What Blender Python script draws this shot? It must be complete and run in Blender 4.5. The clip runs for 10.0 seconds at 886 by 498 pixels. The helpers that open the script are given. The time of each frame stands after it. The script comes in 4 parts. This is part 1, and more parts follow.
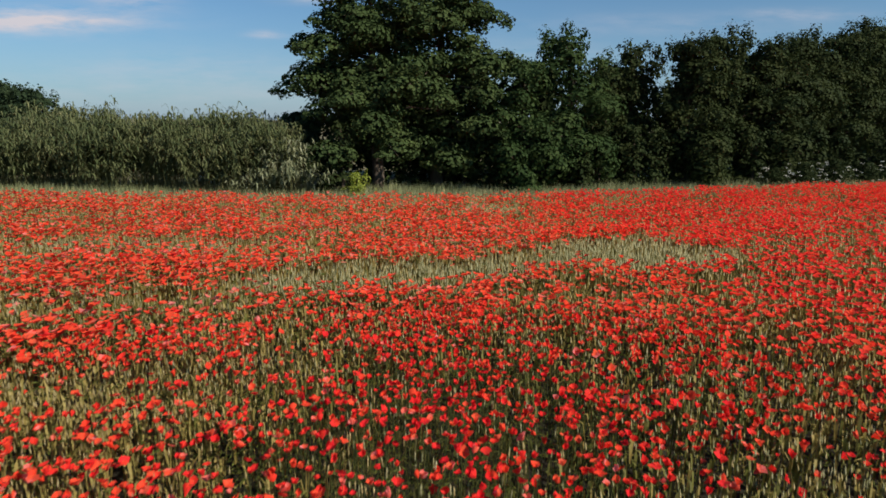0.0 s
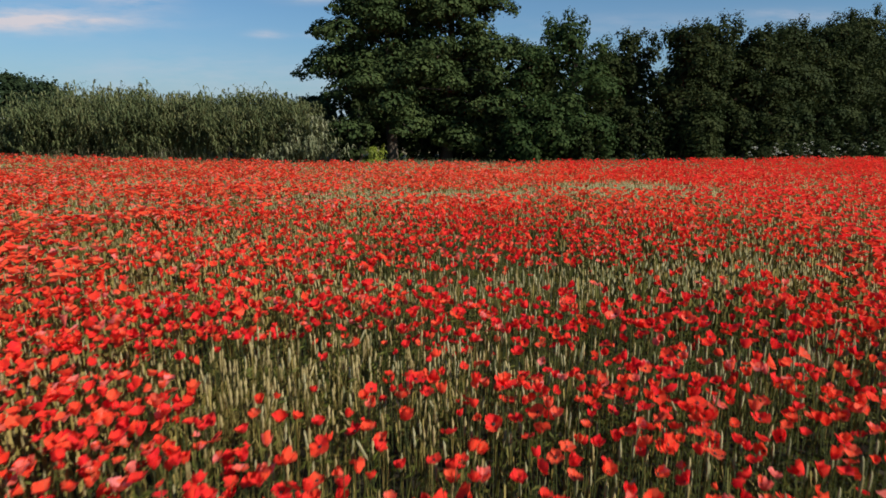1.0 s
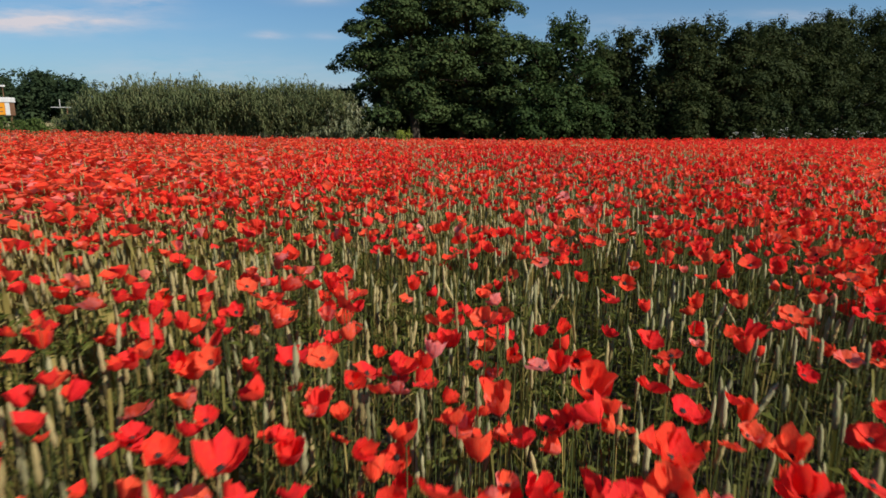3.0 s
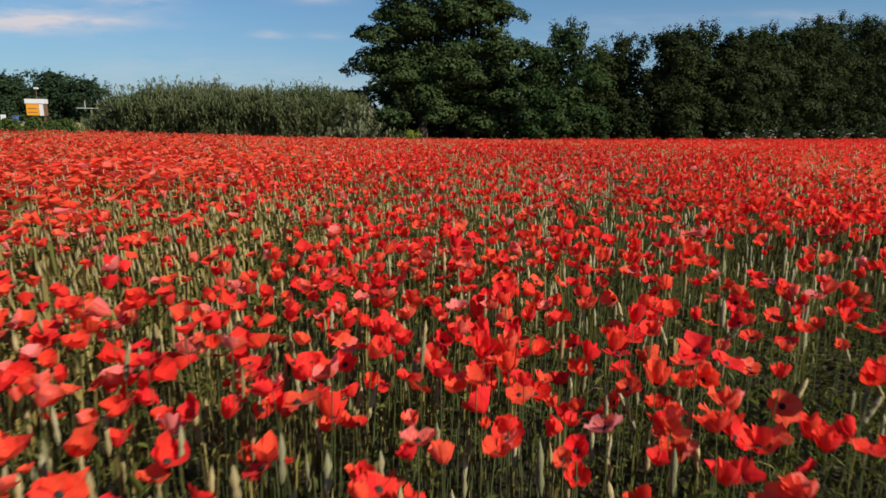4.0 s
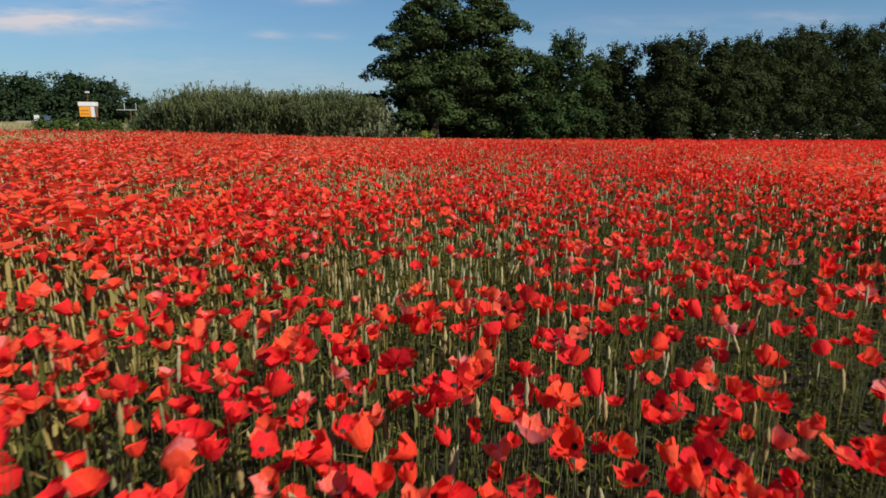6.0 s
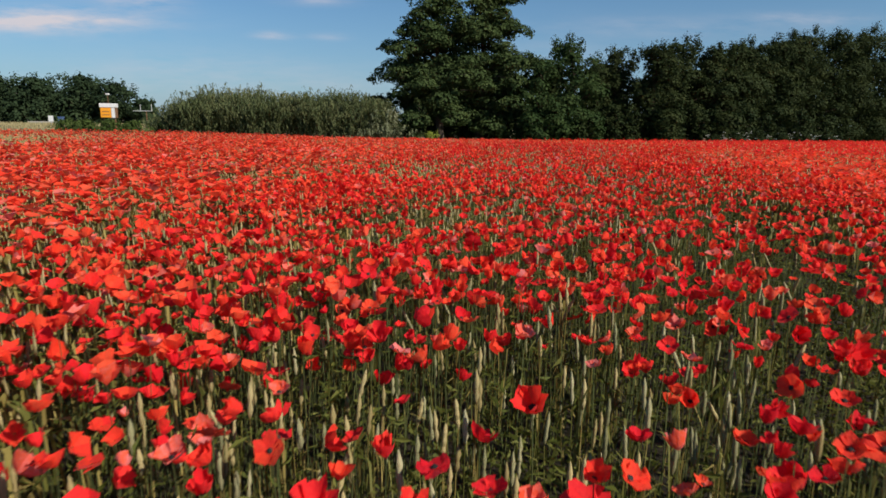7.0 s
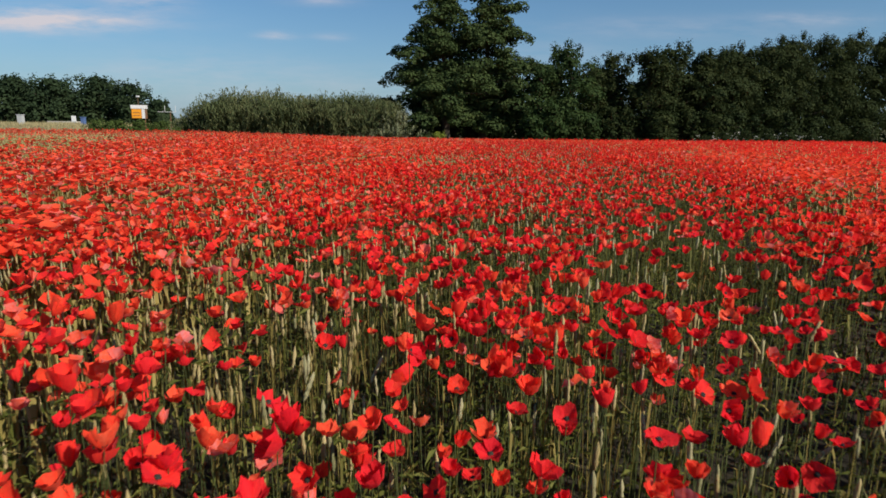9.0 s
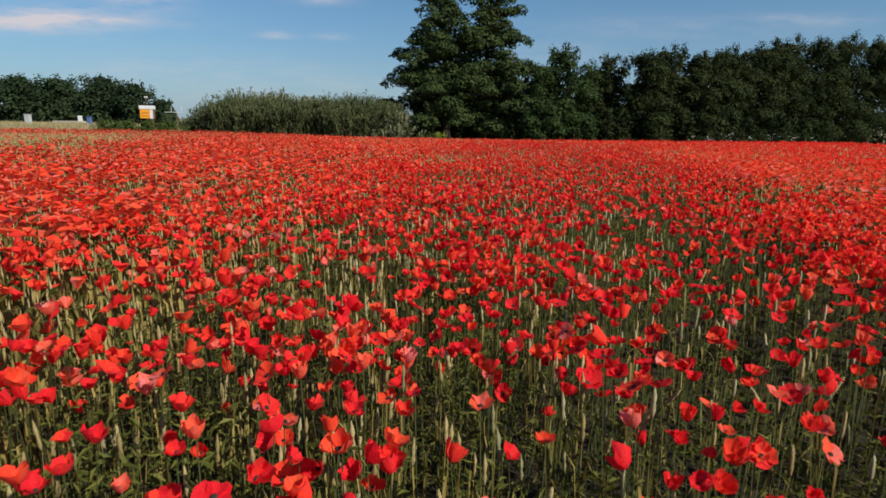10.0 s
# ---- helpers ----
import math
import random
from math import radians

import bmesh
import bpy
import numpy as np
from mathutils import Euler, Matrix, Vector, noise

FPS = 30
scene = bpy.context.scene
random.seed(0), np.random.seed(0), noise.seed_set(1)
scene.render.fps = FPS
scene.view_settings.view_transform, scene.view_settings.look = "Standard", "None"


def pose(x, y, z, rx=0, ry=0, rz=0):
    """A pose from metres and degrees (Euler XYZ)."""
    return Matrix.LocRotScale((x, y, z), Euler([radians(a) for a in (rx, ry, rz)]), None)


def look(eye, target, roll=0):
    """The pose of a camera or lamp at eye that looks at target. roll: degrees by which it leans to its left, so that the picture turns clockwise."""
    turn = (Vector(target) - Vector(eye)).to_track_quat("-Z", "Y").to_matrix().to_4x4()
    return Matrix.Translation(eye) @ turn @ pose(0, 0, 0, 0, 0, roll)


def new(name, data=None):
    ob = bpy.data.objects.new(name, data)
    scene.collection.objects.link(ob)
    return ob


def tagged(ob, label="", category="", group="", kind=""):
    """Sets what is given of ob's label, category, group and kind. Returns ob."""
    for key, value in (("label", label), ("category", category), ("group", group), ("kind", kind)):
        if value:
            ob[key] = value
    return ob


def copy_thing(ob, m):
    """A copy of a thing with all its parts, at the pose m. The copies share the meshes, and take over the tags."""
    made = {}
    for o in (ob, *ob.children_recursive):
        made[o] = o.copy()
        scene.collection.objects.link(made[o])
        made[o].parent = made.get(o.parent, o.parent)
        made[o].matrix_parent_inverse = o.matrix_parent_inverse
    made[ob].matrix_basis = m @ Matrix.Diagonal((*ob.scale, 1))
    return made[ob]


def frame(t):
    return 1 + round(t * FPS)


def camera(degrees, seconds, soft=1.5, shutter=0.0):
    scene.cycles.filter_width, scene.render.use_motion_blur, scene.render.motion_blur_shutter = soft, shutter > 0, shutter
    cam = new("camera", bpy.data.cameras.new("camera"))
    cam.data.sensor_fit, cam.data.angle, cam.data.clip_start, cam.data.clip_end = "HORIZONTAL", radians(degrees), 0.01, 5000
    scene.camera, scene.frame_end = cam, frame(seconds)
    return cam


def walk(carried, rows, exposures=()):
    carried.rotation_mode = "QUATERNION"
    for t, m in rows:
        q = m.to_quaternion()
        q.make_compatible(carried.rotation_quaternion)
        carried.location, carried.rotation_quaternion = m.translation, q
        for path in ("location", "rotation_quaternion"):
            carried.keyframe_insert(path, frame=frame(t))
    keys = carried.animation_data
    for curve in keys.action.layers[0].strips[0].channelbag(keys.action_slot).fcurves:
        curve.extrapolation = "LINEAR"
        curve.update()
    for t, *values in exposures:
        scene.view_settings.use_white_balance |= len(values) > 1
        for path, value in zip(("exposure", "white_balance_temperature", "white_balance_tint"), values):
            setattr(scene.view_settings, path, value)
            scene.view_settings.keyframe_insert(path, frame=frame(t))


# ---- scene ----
cam = camera(72.0, 10.0, soft=1.65, shutter=0.15)
PATH = [
    (0, (4.254, 19.834, 3.462), (4.337, 21.79, 3.049), 0.3),
    (0.5, (3.934, 18.514, 2.919), (4.016, 20.47, 2.505), 0.3),
    (1, (3.624, 17.24, 2.385), (3.705, 19.196, 1.972), 0.4),
    (1.5, (3.322, 15.97, 1.944), (3.401, 17.926, 1.531), 0.4),
    (2, (3.035, 14.725, 1.641), (3.113, 16.681, 1.23), 0.4),
    (2.5, (2.756, 13.505, 1.556), (2.831, 15.461, 1.146), 0.4),
    (3, (2.489, 12.32, 1.573), (2.563, 14.275, 1.162), 0.4),
    (3.2, (2.38, 11.86, 1.58), (2.454, 13.815, 1.169), 0.4),
    (4.5, (1.781, 9.056, 1.64), (1.852, 11.012, 1.228), 0.5),
    (5, (1.566, 8, 1.66), (1.636, 9.956, 1.247), 0.5),
    (5.5, (1.365, 7.02, 1.685), (1.435, 8.975, 1.272), 0.6),
    (5.7, (1.285, 6.635, 1.693), (1.355, 8.59, 1.281), 0.6),
    (7, (0.785, 4.2, 1.7), (0.854, 6.156, 1.293), 0.7),
    (7.5, (0.645, 3.33, 1.715), (0.712, 5.286, 1.307), 0.7),
    (8, (0.531, 2.48, 1.735), (0.596, 4.436, 1.327), 0.7),
    (8.5, (0.442, 1.71, 1.745), (0.505, 3.667, 1.338), 0.75),
    (9, (0.393, 0.98, 1.757), (0.454, 2.937, 1.35), 0.8),
    (9.5, (0.368, 0.34, 1.777), (0.429, 2.297, 1.37), 0.85),
    (10, (0.37, -0.21, 1.8), (0.43, 1.747, 1.393), 0.9),
]
walk(cam, [(t, look(eye, target, roll)) for t, eye, target, roll in PATH], [(0.0, 0.16), (3.0, 0.2), (10.0, 0.14)])

# ---- sky and sun ----
SUN_AZIMUTH, SUN_HEIGHT = 126.0, 38.0          # degrees clockwise from +y, degrees above the horizon


def node(tree, kind, **values):
    n = tree.nodes.new(kind)
    for key, value in values.items():
        n.inputs[key].default_value = value
    return n


def maths(tree, op, a, b=None, c=None):
    n = tree.nodes.new("ShaderNodeMath")
    n.operation = op
    for i, v in enumerate((a, b, c)):
        if v is None:
            continue
        if isinstance(v, (int, float)):
            n.inputs[i].default_value = v
        else:
            tree.links.new(v, n.inputs[i])
    return n.outputs[0]


def mix_rgb(tree, fac, a, b, blend="MIX"):
    n = tree.nodes.new("ShaderNodeMix")
    n.data_type, n.blend_type = "RGBA", blend
    for socket, v in ((n.inputs[0], fac), (n.inputs[6], a), (n.inputs[7], b)):
        if isinstance(v, (int, float)):
            socket.default_value = v
        elif isinstance(v, tuple):
            socket.default_value = (*v, 1.0)
        else:
            tree.links.new(v, socket)
    return n.outputs[2]


def make_world():
    world = bpy.data.worlds.new("sky")
    scene.world = world
    world.use_nodes = True
    t = world.node_tree
    t.nodes.clear()
    sky = node(t, "ShaderNodeTexSky")
    sky.sky_type, sky.sun_disc, sky.sun_elevation, sky.sun_rotation = "NISHITA", False, radians(SUN_HEIGHT), radians(SUN_AZIMUTH)
    sky.altitude, sky.air_density, sky.dust_density, sky.ozone_density = 100.0, 1.0, 0.15, 4.0
    co = node(t, "ShaderNodeTexCoord")
    xyz = node(t, "ShaderNodeSeparateXYZ")
    t.links.new(co.outputs["Generated"], xyz.inputs[0])
    ahead = maths(t, "MAXIMUM", xyz.outputs[1], 0.05)
    u, v = maths(t, "DIVIDE", xyz.outputs[0], ahead), maths(t, "DIVIDE", xyz.outputs[2], ahead)
    flat = node(t, "ShaderNodeCombineXYZ")
    t.links.new(u, flat.inputs[0]), t.links.new(maths(t, "MULTIPLY", v, 5.0), flat.inputs[1])
    wisp = node(t, "ShaderNodeTexNoise", Scale=9.0, Detail=6.0, Roughness=0.6)
    t.links.new(flat.outputs[0], wisp.inputs["Vector"])
    fray = maths(t, "MULTIPLY_ADD", wisp.outputs[0], 3.2, -1.1)
    total = None
    # cloud banks: across, up, half width, half height, strength
    for u0, v0, su, sv, strength in ((-0.62, 0.143, 0.16, 0.017, 1.1), (-0.54, 0.150, 0.12, 0.016, 0.55), (-0.43, 0.174, 0.05, 0.010, 0.85), (-0.232, 0.127, 0.026, 0.006, 0.75),
                                     (-0.16, 0.180, 0.05, 0.007, 0.4), (-0.36, 0.085, 0.16, 0.022, 0.2), (-0.3, 0.05, 0.5, 0.03, 0.24), (-0.15, 0.128, 0.03, 0.006, 0.3),
                                     (0.61, 0.168, 0.09, 0.009, 0.4), (0.4, 0.150, 0.2, 0.016, 0.22), (0.2, 0.11, 0.12, 0.02, 0.18)):
        a = maths(t, "POWER", maths(t, "DIVIDE", maths(t, "SUBTRACT", u, u0), su), 2.0)
        b = maths(t, "POWER", maths(t, "ABSOLUTE", maths(t, "DIVIDE", maths(t, "SUBTRACT", v, v0), sv)), 2.0)
        bank = maths(t, "MULTIPLY", maths(t, "EXPONENT", maths(t, "MULTIPLY", maths(t, "ADD", a, b), -1.0)), strength)
        total = bank if total is None else maths(t, "ADD", total, bank)
    cover = maths(t, "MULTIPLY", total, fray)
    clamp = node(t, "ShaderNodeClamp")
    t.links.new(cover, clamp.inputs[0])
    haze = maths(t, "MULTIPLY", maths(t, "EXPONENT", maths(t, "MULTIPLY", maths(t, "MAXIMUM", xyz.outputs[2], 0.0), -9.0)), 0.8)
    clear = mix_rgb(t, 1.0, sky.outputs[0], (0.67, 0.98, 1.12), "MULTIPLY")
    clear = mix_rgb(t, haze, clear, (3.5, 4.4, 5.8))
    colour = mix_rgb(t, clamp.outputs[0], clear, (7.6, 7.3, 7.9))
    back = node(t, "ShaderNodeBackground", Strength=0.074)
    out = node(t, "ShaderNodeOutputWorld")
    t.links.new(colour, back.inputs[0]), t.links.new(back.outputs[0], out.inputs[0])


make_world()
sun = new("sun", bpy.data.lights.new("sun", "SUN"))
sun.data.energy, sun.data.angle, sun.data.color = 5.0, radians(0.6), (1.0, 0.92, 0.8)
to_sun = Vector((math.sin(radians(SUN_AZIMUTH)) * math.cos(radians(SUN_HEIGHT)),
                 math.cos(radians(SUN_AZIMUTH)) * math.cos(radians(SUN_HEIGHT)), math.sin(radians(SUN_HEIGHT))))
sun.matrix_world = look(to_sun * 60, (0, 0, 0))


# ---- materials ----
def material(name, colours, roughness=0.6, scale=3.0, island=0.5, through_light=0.0, fine=60.0, bump=0.0, sheen=0.0, metal=0.0, specular=0.3, tinted=False):
    """Colours blended by island, by a coarse and by a fine noise; through_light: the share of light let through thin blades."""
    m = bpy.data.materials.new(name)
    m.use_nodes = True
    t = m.node_tree
    t.nodes.clear()
    out = node(t, "ShaderNodeOutputMaterial")
    geo, co = node(t, "ShaderNodeNewGeometry"), node(t, "ShaderNodeTexCoord")
    coarse = node(t, "ShaderNodeTexNoise", Scale=scale, Detail=3.0)
    grain = node(t, "ShaderNodeTexNoise", Scale=fine, Detail=4.0, Roughness=0.65)
    for n in (coarse, grain):
        t.links.new(co.outputs["Object"], n.inputs["Vector"])
    if tinted:
        own = node(t, "ShaderNodeAttribute")
        own.attribute_name = "tint"
        mixed = maths(t, "MULTIPLY_ADD", own.outputs["Fac"], island * 0.75, maths(t, "MULTIPLY", geo.outputs["Random Per Island"], island * 0.25))
    else:
        mixed = maths(t, "MULTIPLY", geo.outputs["Random Per Island"], island)
    mixed = maths(t, "MULTIPLY_ADD", coarse.outputs[0], (1.0 - island) * 1.5, mixed)
    mixed = maths(t, "ADD", mixed, maths(t, "MULTIPLY_ADD", grain.outputs[0], 0.4, -0.2 - 0.25 * (1.0 - island)))
    ramp = node(t, "ShaderNodeValToRGB")
    t.links.new(mixed, ramp.inputs[0])
    for i, c in enumerate(colours):
        e = ramp.color_ramp.elements[i] if i < 2 else ramp.color_ramp.elements.new(0.5)
        e.color = (*c, 1.0)
    for i, c in enumerate(colours):
        ramp.color_ramp.elements[i].position = i / (len(colours) - 1)
        ramp.color_ramp.elements[i].color = (*c, 1.0)
    b = node(t, "ShaderNodeBsdfPrincipled", Roughness=roughness, Metallic=metal)
    b.inputs["Specular IOR Level"].default_value = specular
    b.inputs["Sheen Weight"].default_value = sheen
    t.links.new(ramp.outputs[0], b.inputs["Base Color"])
    if bump:
        n = node(t, "ShaderNodeBump", Strength=bump, Distance=0.02)
        t.links.new(grain.outputs[0], n.inputs["Height"]), t.links.new(n.outputs[0], b.inputs["Normal"])
    if through_light:
        leak, mix = node(t, "ShaderNodeBsdfTranslucent"), node(t, "ShaderNodeMixShader", Fac=through_light)
        t.links.new(ramp.outputs[0], leak.inputs[0])
        t.links.new(b.outputs[0], mix.inputs[1]), t.links.new(leak.outputs[0], mix.inputs[2])
        t.links.new(mix.outputs[0], out.inputs[0])
    else:
        t.links.new(b.outputs[0], out.inputs[0])
    return m


PETAL = material("poppy_petal", [(0.62, 0.007, 0.022), (0.84, 0.017, 0.03), (0.94, 0.036, 0.034), (0.95, 0.072, 0.03), (0.95, 0.13, 0.055), (0.92, 0.29, 0.28)], 0.55, 1.2, 0.85, 0.42, 110.0, 0.3, specular=0.12, sheen=0.04, tinted=True)
HEART = material("poppy_heart", [(0.008, 0.006, 0.01), (0.03, 0.03, 0.02)], 0.8, 40.0, 0.5)
STEM = material("poppy_stem", [(0.05, 0.07, 0.02), (0.1, 0.115, 0.04)], 0.6, 2.0, 0.7, 0.1)
EAR = material("wheat_ear", [(0.17, 0.17, 0.08), (0.285, 0.28, 0.14), (0.4, 0.38, 0.205), (0.56, 0.51, 0.3)], 0.75, 0.25, 0.7, 0.15, 330.0, 0.5, specular=0.12)
RIPE_EAR = material("ripe_ear", [(0.25, 0.2, 0.08), (0.37, 0.3, 0.13), (0.48, 0.395, 0.185), (0.6, 0.5, 0.25)], 0.75, 0.25, 0.7, 0.15, 330.0, 0.5, specular=0.12)
BLADE = material("wheat_blade", [(0.07, 0.08, 0.016), (0.14, 0.14, 0.034), (0.24, 0.22, 0.07)], 0.6, 0.3, 0.6, 0.25, 90.0, specular=0.15)
RIPE = material("ripening_blade", [(0.17, 0.145, 0.036), (0.29, 0.235, 0.07), (0.42, 0.335, 0.12)], 0.6, 0.3, 0.6, 0.25, 90.0, specular=0.15)
WEED = material("weed_leaf", [(0.06, 0.08, 0.016), (0.12, 0.138, 0.028), (0.21, 0.212, 0.055)], 0.65, 0.5, 0.6, 0.35, specular=0.15)
STRAW = material("dry_grass", [(0.22, 0.2, 0.085), (0.36, 0.3, 0.15), (0.48, 0.4, 0.22)], 0.7, 0.3, 0.6, 0.2)
VERGE = material("verge_grass", [(0.14, 0.17, 0.07), (0.24, 0.265, 0.125), (0.36, 0.36, 0.2)], 0.65, 0.3, 0.6, 0.25)
LEAF_BIG = material("tree_leaf", [(0.02, 0.037, 0.013), (0.047, 0.073, 0.024), (0.094, 0.122, 0.039)], 0.7, 0.55, 0.22, 0.12, specular=0.08)
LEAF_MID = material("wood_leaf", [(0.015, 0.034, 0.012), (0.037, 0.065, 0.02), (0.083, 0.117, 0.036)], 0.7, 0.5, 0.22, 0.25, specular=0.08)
# The wood's shade is put into this darker leaf colour.
LEAF_SHADED = material("painted_shade_leaf", [(0.009, 0.018, 0.006), (0.021, 0.034, 0.011), (0.043, 0.056, 0.018), (0.07, 0.079, 0.025)], 0.7, 0.5, 0.22, 0.2, specular=0.08)
LEAF_FAR = material("far_leaf", [(0.016, 0.03, 0.016), (0.032, 0.052, 0.024), (0.056, 0.078, 0.034)], 0.7, 0.25, 0.25, 0.2, specular=0.06)
LEAF_BUSH = material("low_bush_leaf", [(0.035, 0.06, 0.016), (0.07, 0.105, 0.026), (0.115, 0.155, 0.04)], 0.65, 0.6, 0.4, 0.25, specular=0.1)
LEAF_BRIGHT = material("bush_leaf", [(0.15, 0.2, 0.025), (0.25, 0.3, 0.04), (0.36, 0.38, 0.06)], 0.5, 1.0, 0.6, 0.3)
CANE = material("cane_leaf", [(0.045, 0.068, 0.028), (0.09, 0.115, 0.047), (0.155, 0.172, 0.075), (0.28, 0.262, 0.13)], 0.6, 0.4, 0.5, 0.25, specular=0.12)
CANE_STALK = material("cane_stalk", [(0.07, 0.085, 0.035), (0.15, 0.14, 0.06)], 0.5, 0.5, 0.7)
BARK = material("bark", [(0.035, 0.026, 0.018), (0.08, 0.062, 0.045), (0.13, 0.105, 0.08)], 0.9, 1.5, 0.1, 0.0, 18.0, 0.8)
# A lit copy of CANE: sunlight painted into paler leaves.
CANE_SUNLIT = material("sunlit_cane_leaf", [(0.16, 0.19, 0.1), (0.25, 0.27, 0.15), (0.36, 0.36, 0.22)], 0.5, 0.4, 0.55, 0.25)
BLOSSOM = material("blossom", [(0.5, 0.5, 0.42), (0.75, 0.75, 0.68)], 0.7, 2.0, 0.7, 0.2)
GROUND = material("earth", [(0.09, 0.08, 0.04), (0.17, 0.15, 0.075), (0.27, 0.23, 0.125)], 0.95, 0.12, 0.0, 0.0, 7.0, 0.5)
# Darker than dry soil: shade between the stalks is painted into it.
SHADED_SOIL = material("shaded_soil", [(0.014, 0.012, 0.007), (0.026, 0.022, 0.012), (0.042, 0.036, 0.02)], 0.95, 0.9, 0.0, 0.0, 25.0, 0.8)
TRACK = material("gravel_track", [(0.34, 0.32, 0.27), (0.5, 0.47, 0.41)], 0.95, 0.8, 0.0, 0.0, 14.0, 0.5)
ORANGE = material("orange_paint", [(0.75, 0.28, 0.015), (0.85, 0.36, 0.03)], 0.45, 2.0, 0.1, 0.0, 30.0)
WHITE = material("white_paint", [(0.62, 0.62, 0.6), (0.78, 0.78, 0.76)], 0.5, 2.0, 0.1, 0.0, 30.0)
GREY = material("grey_plastic", [(0.34, 0.35, 0.35), (0.46, 0.47, 0.46)], 0.5, 2.0, 0.1, 0.0, 30.0)
BROWN = material("brown_board", [(0.14, 0.07, 0.035), (0.24, 0.13, 0.07)], 0.7, 3.0, 0.1, 0.0, 30.0)
BLUE = material("blue_plastic", [(0.06, 0.11, 0.25), (0.1, 0.16, 0.32)], 0.45, 2.0, 0.1, 0.0, 30.0)
STEEL = material("galvanised_steel", [(0.4, 0.41, 0.42), (0.55, 0.56, 0.57)], 0.45, 4.0, 0.0, 0.0, 40.0, metal=0.7)


# ---- mesh helpers ----
rng = np.random.default_rng(7)


def tri_mesh(name, verts, tris, mats, index=None, smooth=True):
    """A mesh of triangles from arrays; index: the material of each triangle."""
    me = bpy.data.meshes.new(name)
    verts, tris = np.ascontiguousarray(verts, np.float32), np.ascontiguousarray(tris, np.int32)
    me.vertices.add(len(verts)), me.loops.add(3 * len(tris)), me.polygons.add(len(tris))
    me.vertices.foreach_set("co", verts.ravel())
    me.loops.foreach_set("vertex_index", tris.ravel())
    me.polygons.foreach_set("loop_start", np.arange(len(tris), dtype=np.int32) * 3)
    if index is not None:
        me.polygons.foreach_set("material_index", np.ascontiguousarray(index, np.int32))
    me.polygons.foreach_set("use_smooth", np.full(len(tris), smooth))
    for m in mats:
        me.materials.append(m)
    me.update(calc_edges=True)
    return me


class Pile:
    """Gathers many alike shapes: (n, v, 3) points and (f, 3) corners of one shape."""

    def __init__(self):
        self.v, self.t, self.i, self.c, self.n = [], [], [], [], 0

    def add(self, points, corners, mat=0, tint=None):
        points, corners = np.asarray(points, np.float32), np.asarray(corners, np.int64)
        n, k = points.shape[:2]
        if n == 0:
            return self
        self.v.append(points.reshape(-1, 3))
        self.t.append((corners[None] + self.n + (np.arange(n) * k)[:, None, None]).reshape(-1, 3))
        self.i.append(np.full(n * len(corners), mat))
        self.c.append(np.repeat(rng.random(n) if tint is None else tint, k))
        self.n += n * k
        return self

    def mesh(self, name, mats, smooth=True):
        me = tri_mesh(name, np.concatenate(self.v), np.concatenate(self.t), mats, np.concatenate(self.i), smooth)
        me.attributes.new("tint", "FLOAT", "POINT").data.foreach_set("value", np.concatenate(self.c).astype(np.float32))
        return me


def part(name, mesh, parent, label=""):
    ob = new(name, mesh)
    ob.parent = parent
    return tagged(ob, label)


def bm_mesh(name, bm, mat, smooth=False):
    me = bpy.data.meshes.new(name)
    bm.normal_update()
    bm.to_mesh(me)
    bm.free()
    me.materials.append(mat)
    for p in me.polygons:
        p.use_smooth = smooth
    return me


def box(bm, x0, y0, z0, x1, y1, z1, bevel=0.0):
    made = bmesh.ops.create_cube(bm, size=1.0, matrix=Matrix.LocRotScale(((x0 + x1) / 2, (y0 + y1) / 2, (z0 + z1) / 2), None, (x1 - x0, y1 - y0, z1 - z0)))
    if bevel:
        edges = list({e for v in made["verts"] for e in v.link_edges})
        bmesh.ops.bevel(bm, geom=edges, offset=bevel, segments=2, affect="EDGES", profile=0.5)
    return bm


def noise_map(seed, cell):
    """Smooth value noise over the plan, about 0 to 1."""
    grid = np.random.default_rng(seed).random((128, 128))

    def at(x, y):
        gx, gy = np.asarray(x) / cell + 500.3, np.asarray(y) / cell + 500.7
        ix, iy = np.floor(gx).astype(int), np.floor(gy).astype(int)
        fx, fy = gx - ix, gy - iy
        fx, fy = fx * fx * (3 - 2 * fx), fy * fy * (3 - 2 * fy)
        g = lambda a, b: grid[(ix + a) % 128, (iy + b) % 128]
        return (g(0, 0) * (1 - fx) + g(1, 0) * fx) * (1 - fy) + (g(0, 1) * (1 - fx) + g(1, 1) * fx) * fy

    return at


def unit(a):
    return a / np.maximum(np.linalg.norm(a, axis=-1, keepdims=True), 1e-9)


def strip_tris(nu, nv):
    """Corners of a grid of (nu + 1) x (nv + 1) points."""
    out = []
    for j in range(nv):
        for i in range(nu):
            a = j * (nu + 1) + i
            out += [(a, a + 1, a + nu + 2), (a, a + nu + 2, a + nu + 1)]
    return out


